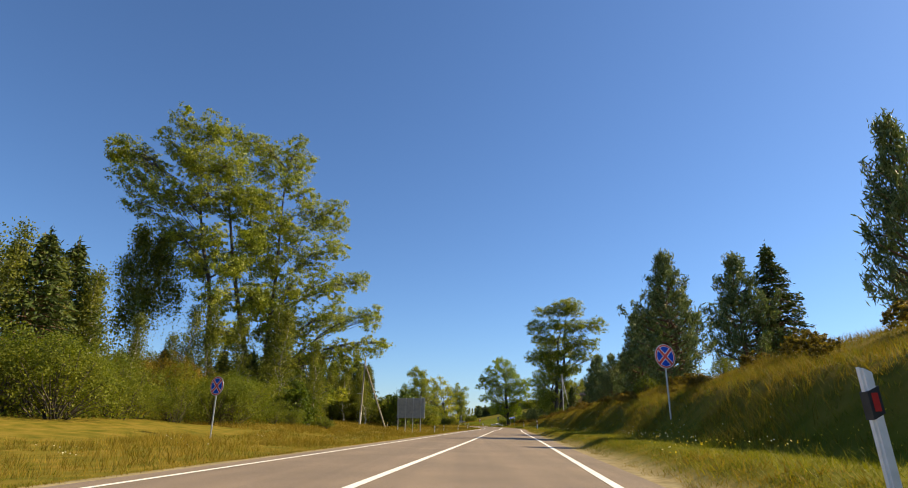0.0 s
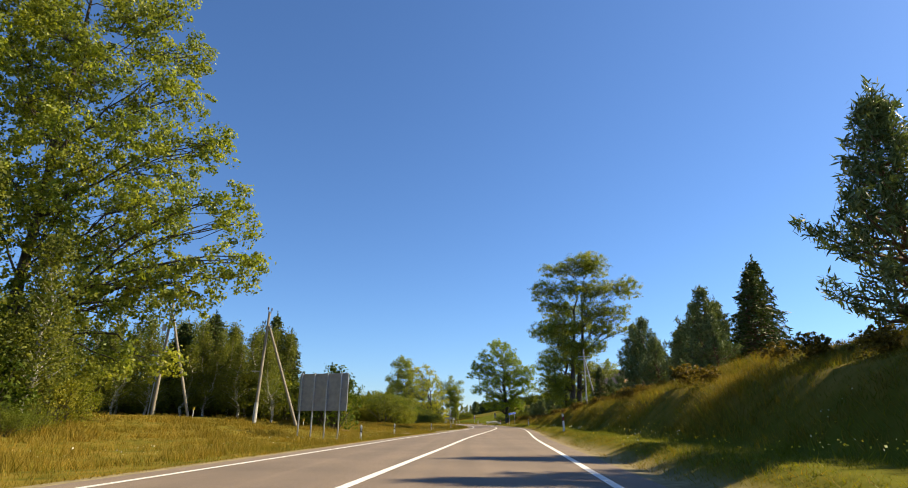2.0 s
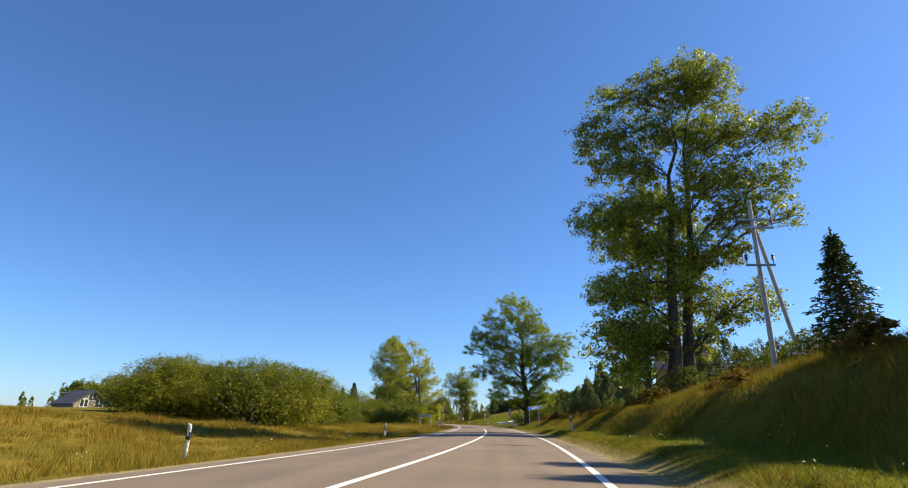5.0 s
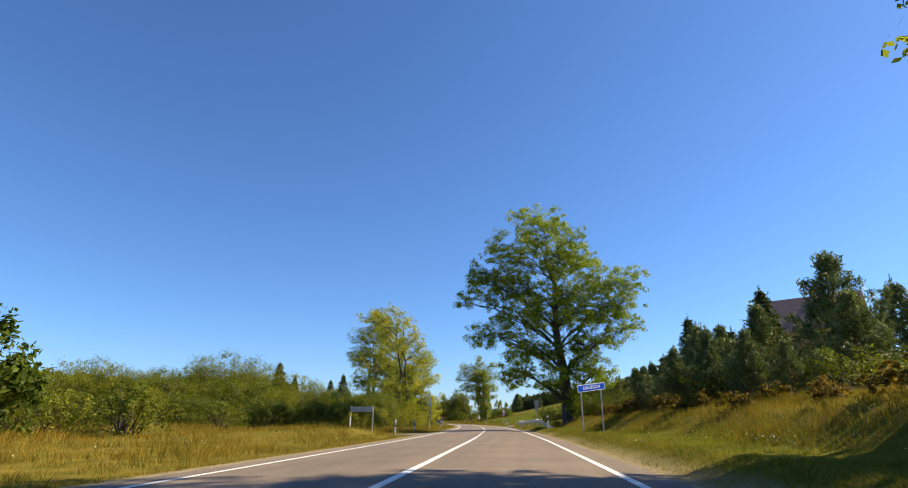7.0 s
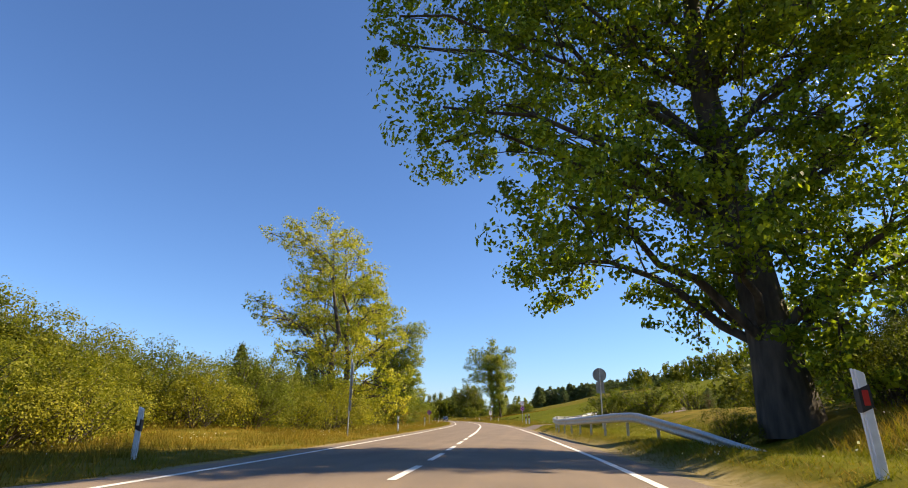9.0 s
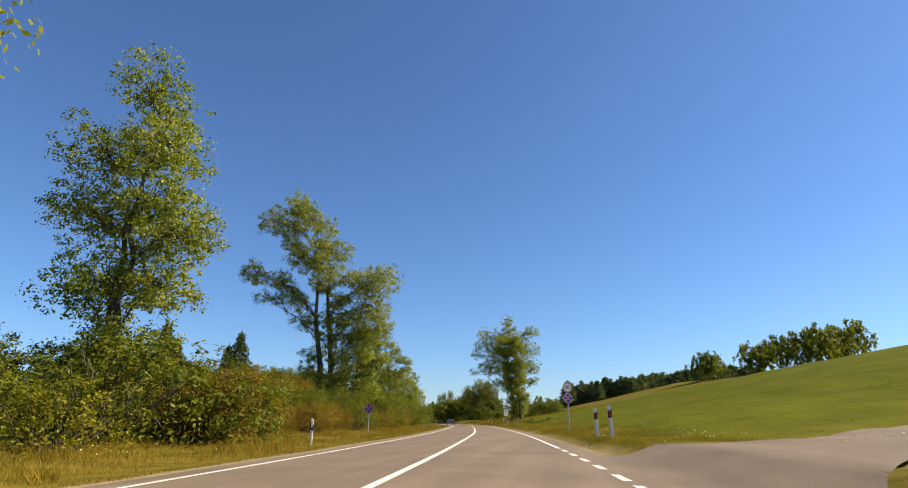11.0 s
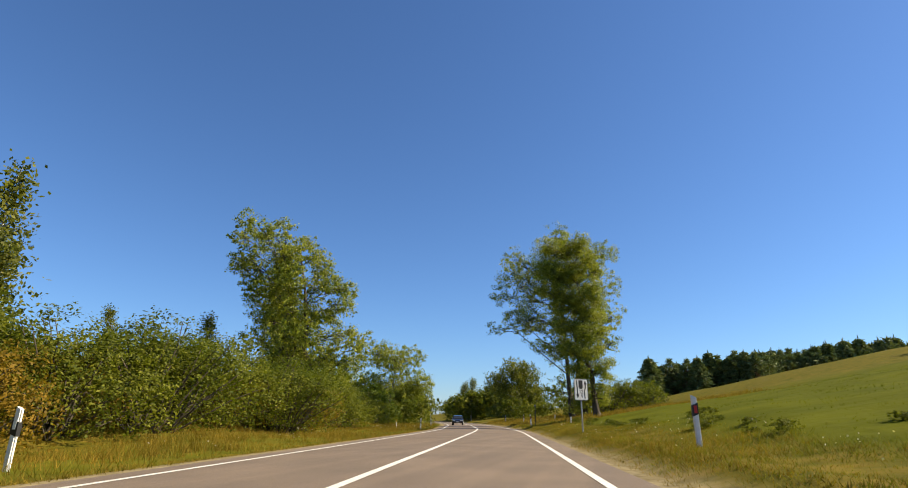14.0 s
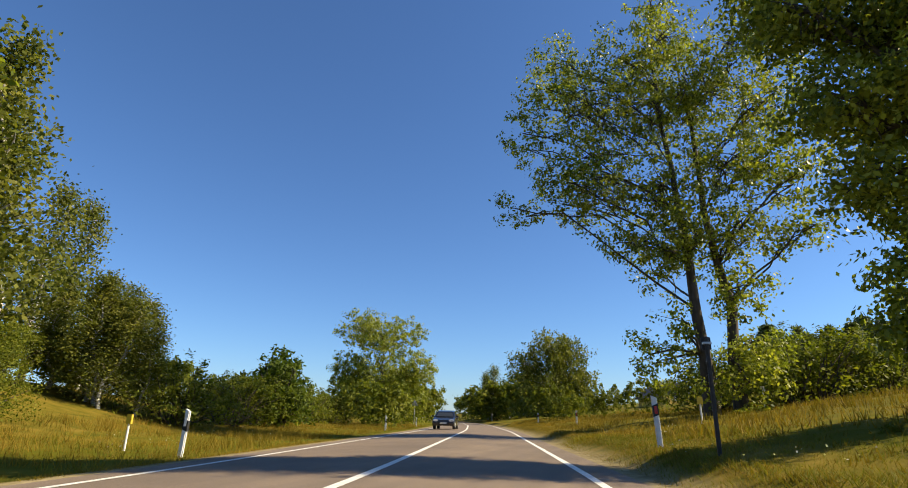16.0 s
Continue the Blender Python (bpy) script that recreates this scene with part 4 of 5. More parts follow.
thicket(284, 300, -34, -20, 8, 4.2, 5.6, (0, 1, 3), 1.1)
thicket(280, 332, -15.5, -11.3, 26, 3.3, 4.3, (0, 0, 0, 2), 1.2, fine=True)
thicket(284, 304, -27, -17, 10, 4.2, 5.4, (0, 2, 0), 0.95, fine=True)
thicket(300, 336, -30, -18, 13, 2.7, 3.7, (0, 3), 1.15)
thicket(345, 420, -26, -18, 10, 2.2, 3.6, (0, 3, 2), 1.15, True)
thicket(380, 430, -16, -9, 7, 3.0, 5.0, (0, 3), 1.15, True)
thicket(326, 344, -20, -14, 9, 2.2, 3.0, (0, 0, 3), fine=True)
thicket(352, 392, -24, -13, 20, 2.6, 3.8, (0, 3, 1))
thicket(184, 192, -32, -18, 6, 3.0, 4.0, (0, 1))
thicket(98, 120, -78, -22, 36, 3.0, 4.8, (0, 3), 1.3, True)
thicket(116, 150, 14, 18, 8, 1.4, 2.4, (0, 3))
thicket(214, 226, 9.5, 24, 12, 1.5, 2.5, (3, 0), 1.2)
thicket(30, 48, 11.5, 15.5, 7, 0.9, 1.5, (3, 0, 3))
thicket(148, 186, 13.5, 19, 10, 1.6, 2.8, (3, 0))
thicket(164, 190, 9.0, 12.5, 26, 0.6, 1.1, (), 1.0, "weeds")
thicket(192, 222, 13, 34, 8, 1.6, 2.6, (3, 0), 1.15, True)
thicket(122, 140, 12.5, 17, 6, 1.4, 2.4, (3, 3, 0))
thicket(363, 373, 16, 26, 7, 3.5, 5.0, (3, 0))
thicket(380, 425, 9, 20, 6, 2.5, 5.0, (3, 0), 1.15, True)

for x, y, h in ((-28.5, 205, 7.6), (-25.5, 206, 7.0), (-22.5, 205, 6.2), (-19.5, 205, 5.4), (-17, 206, 4.8), (-15, 203, 4.2), (-13, 206, 4.2), (-11, 211, 4.6), (-9.6, 214, 4.4), (-31, 204, 5.6), (-34, 207, 6.2), (-16.5, 198, 4.0), (-20, 197, 4.4), (-24, 198, 4.8)):
    plant(near_shrubs[(0, 1, 1, 1)[int(rng.integers(4))]], x, y, h / 4.2, float(rng.uniform(0, 360)), 0.9)

# undergrowth round the oak's foot
for x, y, h in ((15.8, 190.4, 2.6), (16.9, 189.2, 2.3), (12.7, 191.6, 1.3), (18.2, 191.6, 3.2), (19.6, 189.6, 2.6), (17.2, 193.4, 3.0), (14.6, 194.0, 2.0)):
    plant(near_shrubs[3], x, y, h / 4.2, float(rng.uniform(0, 360)), 0.95)

# tall undergrowth between the aspens
for k, (x, y, h) in enumerate(((-19.5, 63, 4.6), (-22, 64, 5.4), (-24.5, 66, 5.8), (-27, 66, 5.2), (-30, 67, 5.6), (-33, 66, 5.2), (-21, 67.5, 4.6), (-36, 66, 5.4), (-18.6, 66.5, 3.6))):
    plant(near_shrubs[(0, 3, 1)[k % 3]], x, y, h / 4.2, float(rng.uniform(0, 360)), 0.8)

# russet shrubs under the weeping birch
for x, y, h in ((-31, 52, 6.6), (-28, 53, 7.2), (-34, 54, 6.4), (-25.5, 55, 5.6), (-37, 56, 7.0), (-31.5, 58, 8.0)):
    plant(near_shrubs[2], x, y, h / 4.2, float(rng.uniform(0, 360)), 0.62)

# woods far off: behind the meadow, at the bend, beyond the fields
for k in range(100):
    x = 22 + 0.6 * k + rng.normal() * 0.5
    plant(far_pines[k % 2], x, 434 + 0.2 * (x - 22) + rng.uniform(-3, 12), rng.uniform(0.78, 1.0) + 0.42 * min(1, k / 55), float(rng.uniform(0, 360)), 1.15)
for k in range(16):
    plant(far_pines[k % 2], 9 + 1.6 * k, 414 + rng.uniform(-4, 6), rng.uniform(0.7, 0.95), float(rng.uniform(0, 360)), 1.3)
for k in range(26):
    y = 455 + 3.2 * k
    x = float(centre(y)) + rng.uniform(8, 26)
    if k % 2:
        plant(birches[k % 3], x, y, rng.uniform(0.9, 1.2), float(rng.uniform(0, 360)), 1.5)
    else:
        far_shrubs.put(k, x, y, rng.uniform(1.6, 2.4), float(rng.uniform(0, 360)), 1.5)
for k in range(20):
    y = 440 + 4 * k
    far_shrubs.put(k, float(centre(y)) - rng.uniform(8, 30), y, rng.uniform(1.6, 2.8), float(rng.uniform(0, 360)), 1.0)
for x, y, h in ((47.6, 351, 7), (51, 352, 7), (56.8, 360, 8.5), (55.2, 345, 8), (60, 347, 9), (65, 352, 9), (38.3, 353.5, 6), (40.5, 356, 6), (70, 356, 10)):
    far_shrubs.put(k, x, y, h / 4.2, float(rng.uniform(0, 360)), 0.8)
for k in range(16):
    far_shrubs.put(k, -62 - 4.2 * k, 225 + 3.0 * k + rng.uniform(-6, 6), rng.uniform(1.3, 2.2), float(rng.uniform(0, 360)), 1.0)
for k in range(40):
    y = 286 + 1.4 * k
    far_shrubs.put(k, float(centre(y)) + rng.uniform(7.2, 9.4), y, rng.uniform(0.04, 0.08), float(rng.uniform(0, 360)), 1.8)
tagged(new("distant_bushes", far_shrubs.pile.mesh("distant_bushes", BUSH)), "olive-green bushes and scrub further off", "bushes", kind="stuff")
tagged(new("bank_weeds", weeds.pile.mesh("bank_weeds", WEED)), "brownish tall weeds growing on the roadside bank", "weeds", kind="stuff")


def distant_woods():
    """The woods round the horizon, too far to tell tree from tree."""
    r = np.random.default_rng(99)
    pile = Pile()
    for k in range(420):
        a = radians(-112 + 262 * k / 420 + r.normal() * 1.2)
        d = r.uniform(330, 520)
        x, y = -4 + math.sin(a) * d, 230 + math.cos(a) * d * (1.0 if math.cos(a) < 0 else 1.15)
        if abs(x - float(centre(min(y, 800)))) < 22:
            continue
        h, w = r.uniform(8, 15), r.uniform(2.2, 4.0)
        f = r.uniform(0.0, 1.0, 130) ** 0.8
        b = r.uniform(0, 6.283, 130)
        q = w * np.sqrt(np.clip(1.02 - f ** 1.6, 0, 1)) * r.uniform(0.5, 1.0, 130)
        pile.add(cards(np.stack([x + np.cos(b) * q, y + np.sin(b) * q, float(height(x, y)) + f * h], -1), 1.7, r, 0.6, ((0, 0, 1), 1.0)))
    tagged(new("distant_woods", pile.mesh("distant_woods", BIRCH)), "hazy dark green woods round the horizon", "woods", kind="stuff")


distant_woods()


# ---------------------------------------------------------------- grass
def blades(name, mat, label, n, y0, y1, s0, s1, lo, hi, width, seed, lean=0.35, bunch=5, skip_road=True):
    """Standing grass: single pointed blades in tufts, one mesh."""
    r = np.random.default_rng(seed)
    m = n // bunch
    y = r.uniform(y0, y1, m)
    s = r.uniform(s0, s1, m)
    y, s = np.repeat(y, bunch) + r.normal(size=m * bunch) * 0.12, np.repeat(s, bunch) + r.normal(size=m * bunch) * 0.12
    x = centre(y) + s
    if skip_road:
        ok = ~side_roads(x, y) & (np.abs(s) > 4.15)
        x, y = x[ok], y[ok]
    z = height(x, y) - 0.03
    k = len(x)
    H = r.uniform(lo, hi, k) * (0.65 + 0.5 * np.sin(x * 0.9 + 1.3) * np.sin(y * 0.55)) + 0.05
    a = r.uniform(0, 6.283, k)
    w = width * r.uniform(0.6, 1.4, k) * 0.5
    p = np.stack([x, y, z], -1)
    d = np.stack([np.cos(a) * w, np.sin(a) * w, 0 * w], -1)
    tip = p + np.stack([r.normal(size=k) * lean * H, r.normal(size=k) * lean * H, H], -1)
    V = np.stack([p - d, p + d, tip], 1).reshape(-1, 3)
    tagged(new(name, mesh(name, V, None, mat, False, np.arange(3 * k).reshape(k, 3))), label, "grass", kind="stuff")


blades("tall_dry_grass", DRY, "tall straw-coloured grass along the verge", 210000, -5, 400, -14, -5.6, 0.22, 0.46, 0.014, 80, 0.45, 9)
blades("green_grass", GREEN, "green grass among the dry stalks", 70000, -5, 400, -14, -4.7, 0.1, 0.3, 0.014, 81, 0.5, 9)
blades("tall_dry_grass", DRY, "tall straw-coloured grass on the roadside bank", 190000, 0, 190, 7.2, 14.5, 0.22, 0.46, 0.014, 82, 0.5, 9)
blades("green_grass", GREEN, "green grass below the bank", 200000, -5, 225, 4.6, 8.4, 0.03, 0.13, 0.013, 83, 0.8, 9)
blades("green_grass", GREEN, "green grass beside the meadow", 100000, 225, 352, 4.6, 8, 0.04, 0.13, 0.013, 89, 0.8, 9)
blades("green_grass", GREEN, "green growth on the bank", 60000, 0, 190, 6.8, 12, 0.15, 0.36, 0.018, 84, 0.6, 7)
blades("tall_dry_grass", DRY, "straw-coloured grass at the meadow's edge", 60000, 236, 400, 4.7, 7.6, 0.05, 0.15, 0.014, 85, 0.6, 9)
blades("tall_dry_grass", DRY, "straw-coloured grass beyond the meadow", 36000, 332, 410, 6.5, 24, 0.2, 0.4, 0.03, 79)
blades("meadow_grass", LAWN, "short green meadow grass on the slope", 24000, 236, 345, 6.8, 26, 0.02, 0.05, 0.03, 86)
blades("tall_dry_grass", DRY, "short dry grass beside the asphalt", 60000, -5, 352, 4.3, 5.6, 0.03, 0.11, 0.014, 87, 0.7, 9)
blades("tall_dry_grass", DRY, "short dry grass beside the asphalt", 60000, -5, 352, -5.6, -4.3, 0.03, 0.11, 0.014, 88, 0.7, 9)
blades("tall_dry_grass", DRY, "tall straw-coloured grass before the wood", 60000, 40, 135, -27, -14, 0.25, 0.5, 0.026, 77, 0.45, 9)
blades("tall_dry_grass", DRY, "tall straw-coloured grass before the bushes", 40000, 130, 222, -26, -14, 0.25, 0.5, 0.026, 78, 0.45, 9)


def flowers(name, mat, label, n, y0, y1, s0, s1, h, seed):
    r = np.random.default_rng(seed)
    m = n // 6
    y, s = r.uniform(y0, y1, m), r.uniform(s0, s1, m)
    y, s = np.repeat(y, 6) + r.normal(size=m * 6) * 0.25, np.repeat(s, 6) + r.normal(size=m * 6) * 0.25
    x = centre(y) + s
    P = np.stack([x, y, height(x, y) + r.uniform(0.5, 1.0, len(x)) * h], -1)
    tagged(new(name, mesh(name, *cards(P, 0.035, r, 0.9), mat)), label, "flowers", kind="stuff")


flowers("white_flowers", FLOWER, "small white wild flowers in the grass", 1100, 2, 350, 4.8, 8, 0.35, 90)
flowers("white_flowers", FLOWER, "small white wild flowers in the grass", 900, 2, 350, -9, -5, 0.45, 91)
flowers("yellow_flowers", YELLOW_FLOWER, "small yellow wild flowers below the bank", 420, 8, 60, 5, 7.5, 0.3, 92)


# ---------------------------------------------------------------- signs and posts
def lettering(text, size, mat, parent, at, label=""):
    """Raised letters facing the road."""
    cu = bpy.data.curves.new("lettering", "FONT")
    cu.body, cu.size, cu.align_x, cu.align_y, cu.extrude = text, size, "CENTER", "CENTER", 0.002
    tmp = new("lettering", cu)
    me = bpy.data.meshes.new_from_object(tmp.evaluated_get(bpy.context.evaluated_depsgraph_get()))
    bpy.data.objects.remove(tmp)
    me.materials.clear(), me.materials.append(mat)
    ob = link("lettering", me, parent, label)
    ob.matrix_basis = pose(*at, 90, 0, 0)
    return ob


def post(parent, x, z0, z1, r=0.035, y=0.04, mat=None):
    bm = rod(bmesh.new(), (x, y, z0), (x, y, z1), r, r, 14)
    rod(bm, (x, y, z1), (x, y, z1 + 0.015), r * 1.05, r * 0.5, 14)
    return part("post", bm, mat or STEEL, parent)


def round_face(parent, z, r, colour, ring=True, name="face"):
    """A round traffic sign: dished back plate, coloured face and red rim."""
    back = plate(bmesh.new(), shifted(disc(r + 0.008), 0, z), -0.002, 0.012)
    sign = part("back_plate", back, GREYBACK, parent, "grey metal sign back")
    part(name, plate(bmesh.new(), shifted(disc(r), 0, z), -0.008, -0.002), colour, sign)
    if ring:
        bm = bmesh.new()
        n = 48
        for k in range(n):
            a, b = 2 * math.pi * k / n, 2 * math.pi * (k + 1) / n
            q = [(r * math.cos(a), r * math.sin(a)), (r * math.cos(b), r * math.sin(b)), (r * 0.84 * math.cos(b), r * 0.84 * math.sin(b)), (r * 0.84 * math.cos(a), r * 0.84 * math.sin(a))]
            bm.faces.new([bm.verts.new((x, -0.011, z + w)) for x, w in q])
        bmesh.ops.remove_doubles(bm, verts=bm.verts, dist=1e-5)
        bmesh.ops.recalc_face_normals(bm, faces=bm.faces)
        part("rim", bm, RED, sign)
        for q0, q1 in ((1.0, 0.965), (0.84, 0.81)):
            edge = bmesh.new()
            a = [2 * math.pi * k / 48 for k in range(49)]
            for k in range(48):
                edge.faces.new([edge.verts.new((r * f * math.cos(t), -0.0125, z + r * f * math.sin(t))) for f, t in ((q0, a[k]), (q0, a[k + 1]), (q1, a[k + 1]), (q1, a[k]))])
            part("edge_band", edge, WHITE, sign)
    clamp = box(bmesh.new(), (-0.06, 0.012, z - 0.14), (0.06, 0.08, z - 0.11), 0.004)
    box(clamp, (-0.06, 0.012, z + 0.11), (0.06, 0.08, z + 0.14), 0.004)
    part("clamp", clamp, STEEL, sign)
    return sign


def cross_bars(sign, z, r):
    for s in (-1, 1):
        w = 0.043 * r / 0.3
        c = r * 0.84 * math.sqrt(0.5)
        v = w * 1.55
        wide = [(-c - v * 0.5, -s * c + s * v * 0.5), (-c + v * 0.5, -s * c - s * v * 0.5), (c + v * 0.5, s * c - s * v * 0.5), (c - v * 0.5, s * c + s * v * 0.5)]
        o = [(-c - w * 0.5, -s * c + s * w * 0.5), (-c + w * 0.5, -s * c - s * w * 0.5), (c + w * 0.5, s * c - s * w * 0.5), (c - w * 0.5, s * c + s * w * 0.5)]
        part("cross_bar", plate(bmesh.new(), shifted(o, 0, z), -0.0155 - 0.001 * s, -0.0125), RED, sign)
        part("bar_edging", plate(bmesh.new(), shifted(wide, 0, z), -0.0118 - 0.0002 * s, -0.0085), WHITE, sign)


def no_stopping(at, z, label, turn=0.0, r=0.3):
    ob = thing("no_stopping_sign", at, label, "road sign", turn=turn)
    post(ob, 0, -0.3, z + 0.25)
    cross_bars(round_face(ob, z, r, BLUE), z, r)
    return ob


no_stopping((7.9, 22.3, float(height(7.9, 22.3))), 2.35, "round blue no-stopping sign with red cross on a steel post", 19, 0.47)
no_stopping((-12.3, 27.6, float(height(-12.3, 27.6))), 2.45, "round blue no-stopping sign on a leaning steel post", -26, 0.45)
no_stopping(spot(256.3, -7.0), 1.72, "round blue no-stopping sign before a thicket", 6)
ob = no_stopping(spot(256.9, 6.1), 1.92, "round speed limit sign above a round no-stopping sign", 20)
ob.name = "speed_limit_sign"
bm = rod(bmesh.new(), (0, 0.04, 2.1), (0, 0.04, 2.95), 0.034, 0.034, 14)
part("post", bm, STEEL, ob)
face = round_face(ob, 2.58, 0.3, WHITE)
lettering("70", 0.34, BLACK, face, (0, -0.013, 2.57), "black figures")


def town_sign(a, b, z_top, z_low, board_h, front, label, text="", slant=0.0):
    """A place-name board on two posts between the feet a and b."""
    a, b = Vector(a), Vector(b)
    w = (b - a).length
    turn = math.degrees(math.atan2(b.y - a.y, b.x - a.x))
    mid = (a + b) / 2
    ob = thing("town_sign", (mid.x, mid.y, z_low), label, "road sign", turn=turn)
    zt = z_top - z_low
    for x in (-0.36 * w, 0.36 * w) if front else (-0.5 * w, 0.5 * w):
        post(ob, x, -0.4, zt - 0.02 if front else zt + 0.03, 0.04, 0.06)
    zc = zt - board_h / 2
    board = part("board", plate(bmesh.new(), shifted(rounded(w, board_h, 0.05), 0, zc), 0, 0.02), GREYBACK, ob, "grey metal board back")
    board.matrix_basis = Matrix.Translation((0, 0, zc)) @ pose(0, 0, 0, 0, -slant, 0) @ Matrix.Translation((0, 0, -zc))
    if front:
        part("border", plate(bmesh.new(), shifted(rounded(w - 0.01, board_h - 0.01, 0.045), 0, zc), -0.004, 0.0), WHITE, board)
        part("face", plate(bmesh.new(), shifted(rounded(w - 0.06, board_h - 0.06, 0.035), 0, zc), -0.008, -0.004), BLUE, board)
        lettering(text, board_h * 0.6, WHITE, board, (0, -0.011, zc), "white letters")
    else:
        for z in (zc - board_h * 0.32, zc + board_h * 0.32):
            part("rail", box(bmesh.new(), (-w / 2, -0.03, z - 0.015), (w / 2, 0.0, z + 0.015), 0.004), STEEL, board)
    return ob


town_sign((12.55, 168.0, 0), (14.3, 169.5, 0), 2.86, 0.2, 0.4, True, "blue place-name sign with white letters on two posts", "GRAUŽIEČIAI", 7)
town_sign((-2.05, 172.9, 0), (-0.4, 172.4, 0), 1.7, -0.2, 0.34, False, "grey back of a place-name sign on two posts")


def billboard():
    """The back of a large board on four posts."""
    a, b = Vector((-9.65, 79.7)), Vector((-5.75, 78.4))
    w, mid = (b - a).length, (a + b) / 2
    ob = thing("information_board", (mid.x, mid.y, -0.6), "grey metal back of a large roadside board on four posts", "billboard", turn=math.degrees(math.atan2(b.y - a.y, b.x - a.x)))
    z0, z1 = 2.05, 4.72
    for k, f in enumerate((0.0, 0.245, 0.49, 0.735)):
        panel = part("panel", box(bmesh.new(), (w * (f - 0.5) + 0.008, 0.06, z0), (w * (min(1, f + 0.26) - 0.5) - 0.008, 0.09, z1), 0.006), GREYBACK, ob)
        for z in (z0 + 0.07, z0 + 0.8, z0 + 1.55, z1 - 0.07):
            part("stiffener", box(bmesh.new(), (w * (f - 0.5) + 0.02, 0.02, z - 0.022), (w * (min(1, f + 0.26) - 0.5) - 0.02, 0.06, z + 0.022), 0.004), GREYBACK, panel)
    for f in (0.05, 0.32, 0.59, 0.87):
        p = part("post", rod(bmesh.new(), (w * (f - 0.5), -0.03, -0.5), (w * (f - 0.5), -0.03, z1 + 0.06), 0.055, 0.055, 14), STEEL, ob)
        for z in (z0 + 0.8, z0 + 1.55):
            part("bracket", box(bmesh.new(), (w * (f - 0.5) - 0.14, -0.05, z - 0.03), (w * (f - 0.5) + 0.14, 0.02, z + 0.03), 0.005), STEEL, p)
    for x in (-w / 2, w / 2):
        part("frame_edge", box(bmesh.new(), (x - 0.025, 0.03, z0 - 0.02), (x + 0.025, 0.11, z1 + 0.02), 0.005), STEEL, ob)


billboard()


def lane_board():
    """White board with arrows that shows how the lanes pass an island."""
    ob = thing("lane_diagram_sign", (-2.98, 313.6, float(height(-2.98, 313.6))), "white sign with black lane arrows round an island", "road sign", turn=26)
    post(ob, 0, -0.3, 1.9, 0.035, 0.05)
    w, h, zc = 0.66, 0.95, 1.9
    board = part("board", plate(bmesh.new(), shifted(rounded(w + 0.02, h + 0.02, 0.05), 0, zc), 0, 0.02), GREYBACK, ob)
    part("border", plate(bmesh.new(), shifted(rounded(w, h, 0.045), 0, zc), -0.004, 0), BLACK, board)
    part("face", plate(bmesh.new(), shifted(rounded(w - 0.03, h - 0.03, 0.035), 0, zc), -0.007, -0.004), WHITE, board)

    def mark(name, pts):
        part(name, plate(bmesh.new(), shifted(pts, 0, zc), -0.010, -0.007), BLACK, board)

    mark("arrow", [(-0.235, 0.42), (-0.185, 0.42), (-0.165, 0.1), (-0.155, -0.22), (-0.11, -0.22), (-0.18, -0.41), (-0.25, -0.22), (-0.205, -0.22), (-0.215, 0.1)])
    mark("arrow", [(0.15, -0.4), (0.2, -0.4), (0.19, -0.1), (0.245, 0.12), (0.245, 0.24), (0.29, 0.24), (0.22, 0.42), (0.15, 0.24), (0.195, 0.24), (0.195, 0.12), (0.14, -0.1)])
    mark("island", [(-0.11, 0.42), (-0.11, 0.14)] + [(0.1 * math.cos(radians(180 + 18 * k)) - 0.01, 0.12 + 0.1 * math.sin(radians(180 + 18 * k))) for k in range(11)] + [(0.09, 0.14), (0.09, 0.42)])
    for k in range(4):
        x0, x1 = -0.07 + 0.02 * k, 0.075 - 0.012 * k
        z = -0.03 - 0.075 * k
        mark("hatch", [(x0, z - 0.05), (x1, z), (x1, z + 0.02), (x0, z - 0.03)])
    mark("line", [(-0.085, 0.0), (-0.07, 0.0), (0.05, -0.36), (0.035, -0.36)])
    mark("line", [(0.095, 0.0), (0.08, 0.0), (0.035, -0.36), (0.05, -0.36)])


lane_board()


def sign_backs(at, items, label, turn, top, mat=None):
    """A post with signs that face away. items: shape, height, size."""
    ob = thing("road_sign", at, label, "road sign", turn=turn)
    post(ob, 0, -0.3, top, 0.035, 0, mat)
    for shape, z, s in items:
        if shape == "round":
            o = disc(s)
        elif shape == "triangle":
            o = [(-s, -0.58 * s), (s, -0.58 * s), (0, 1.15 * s)]
        else:
            o = rounded(s * 1.0, s * 1.4, 0.03)
        p = part("sign_plate", plate(bmesh.new(), shifted(o, 0, z), 0.04, 0.055), mat or GREYBACK, ob)
        part("clamp", box(bmesh.new(), (-0.07, -0.045, z - 0.02), (0.07, 0.04, z + 0.02), 0.004), STEEL, p)
    return ob


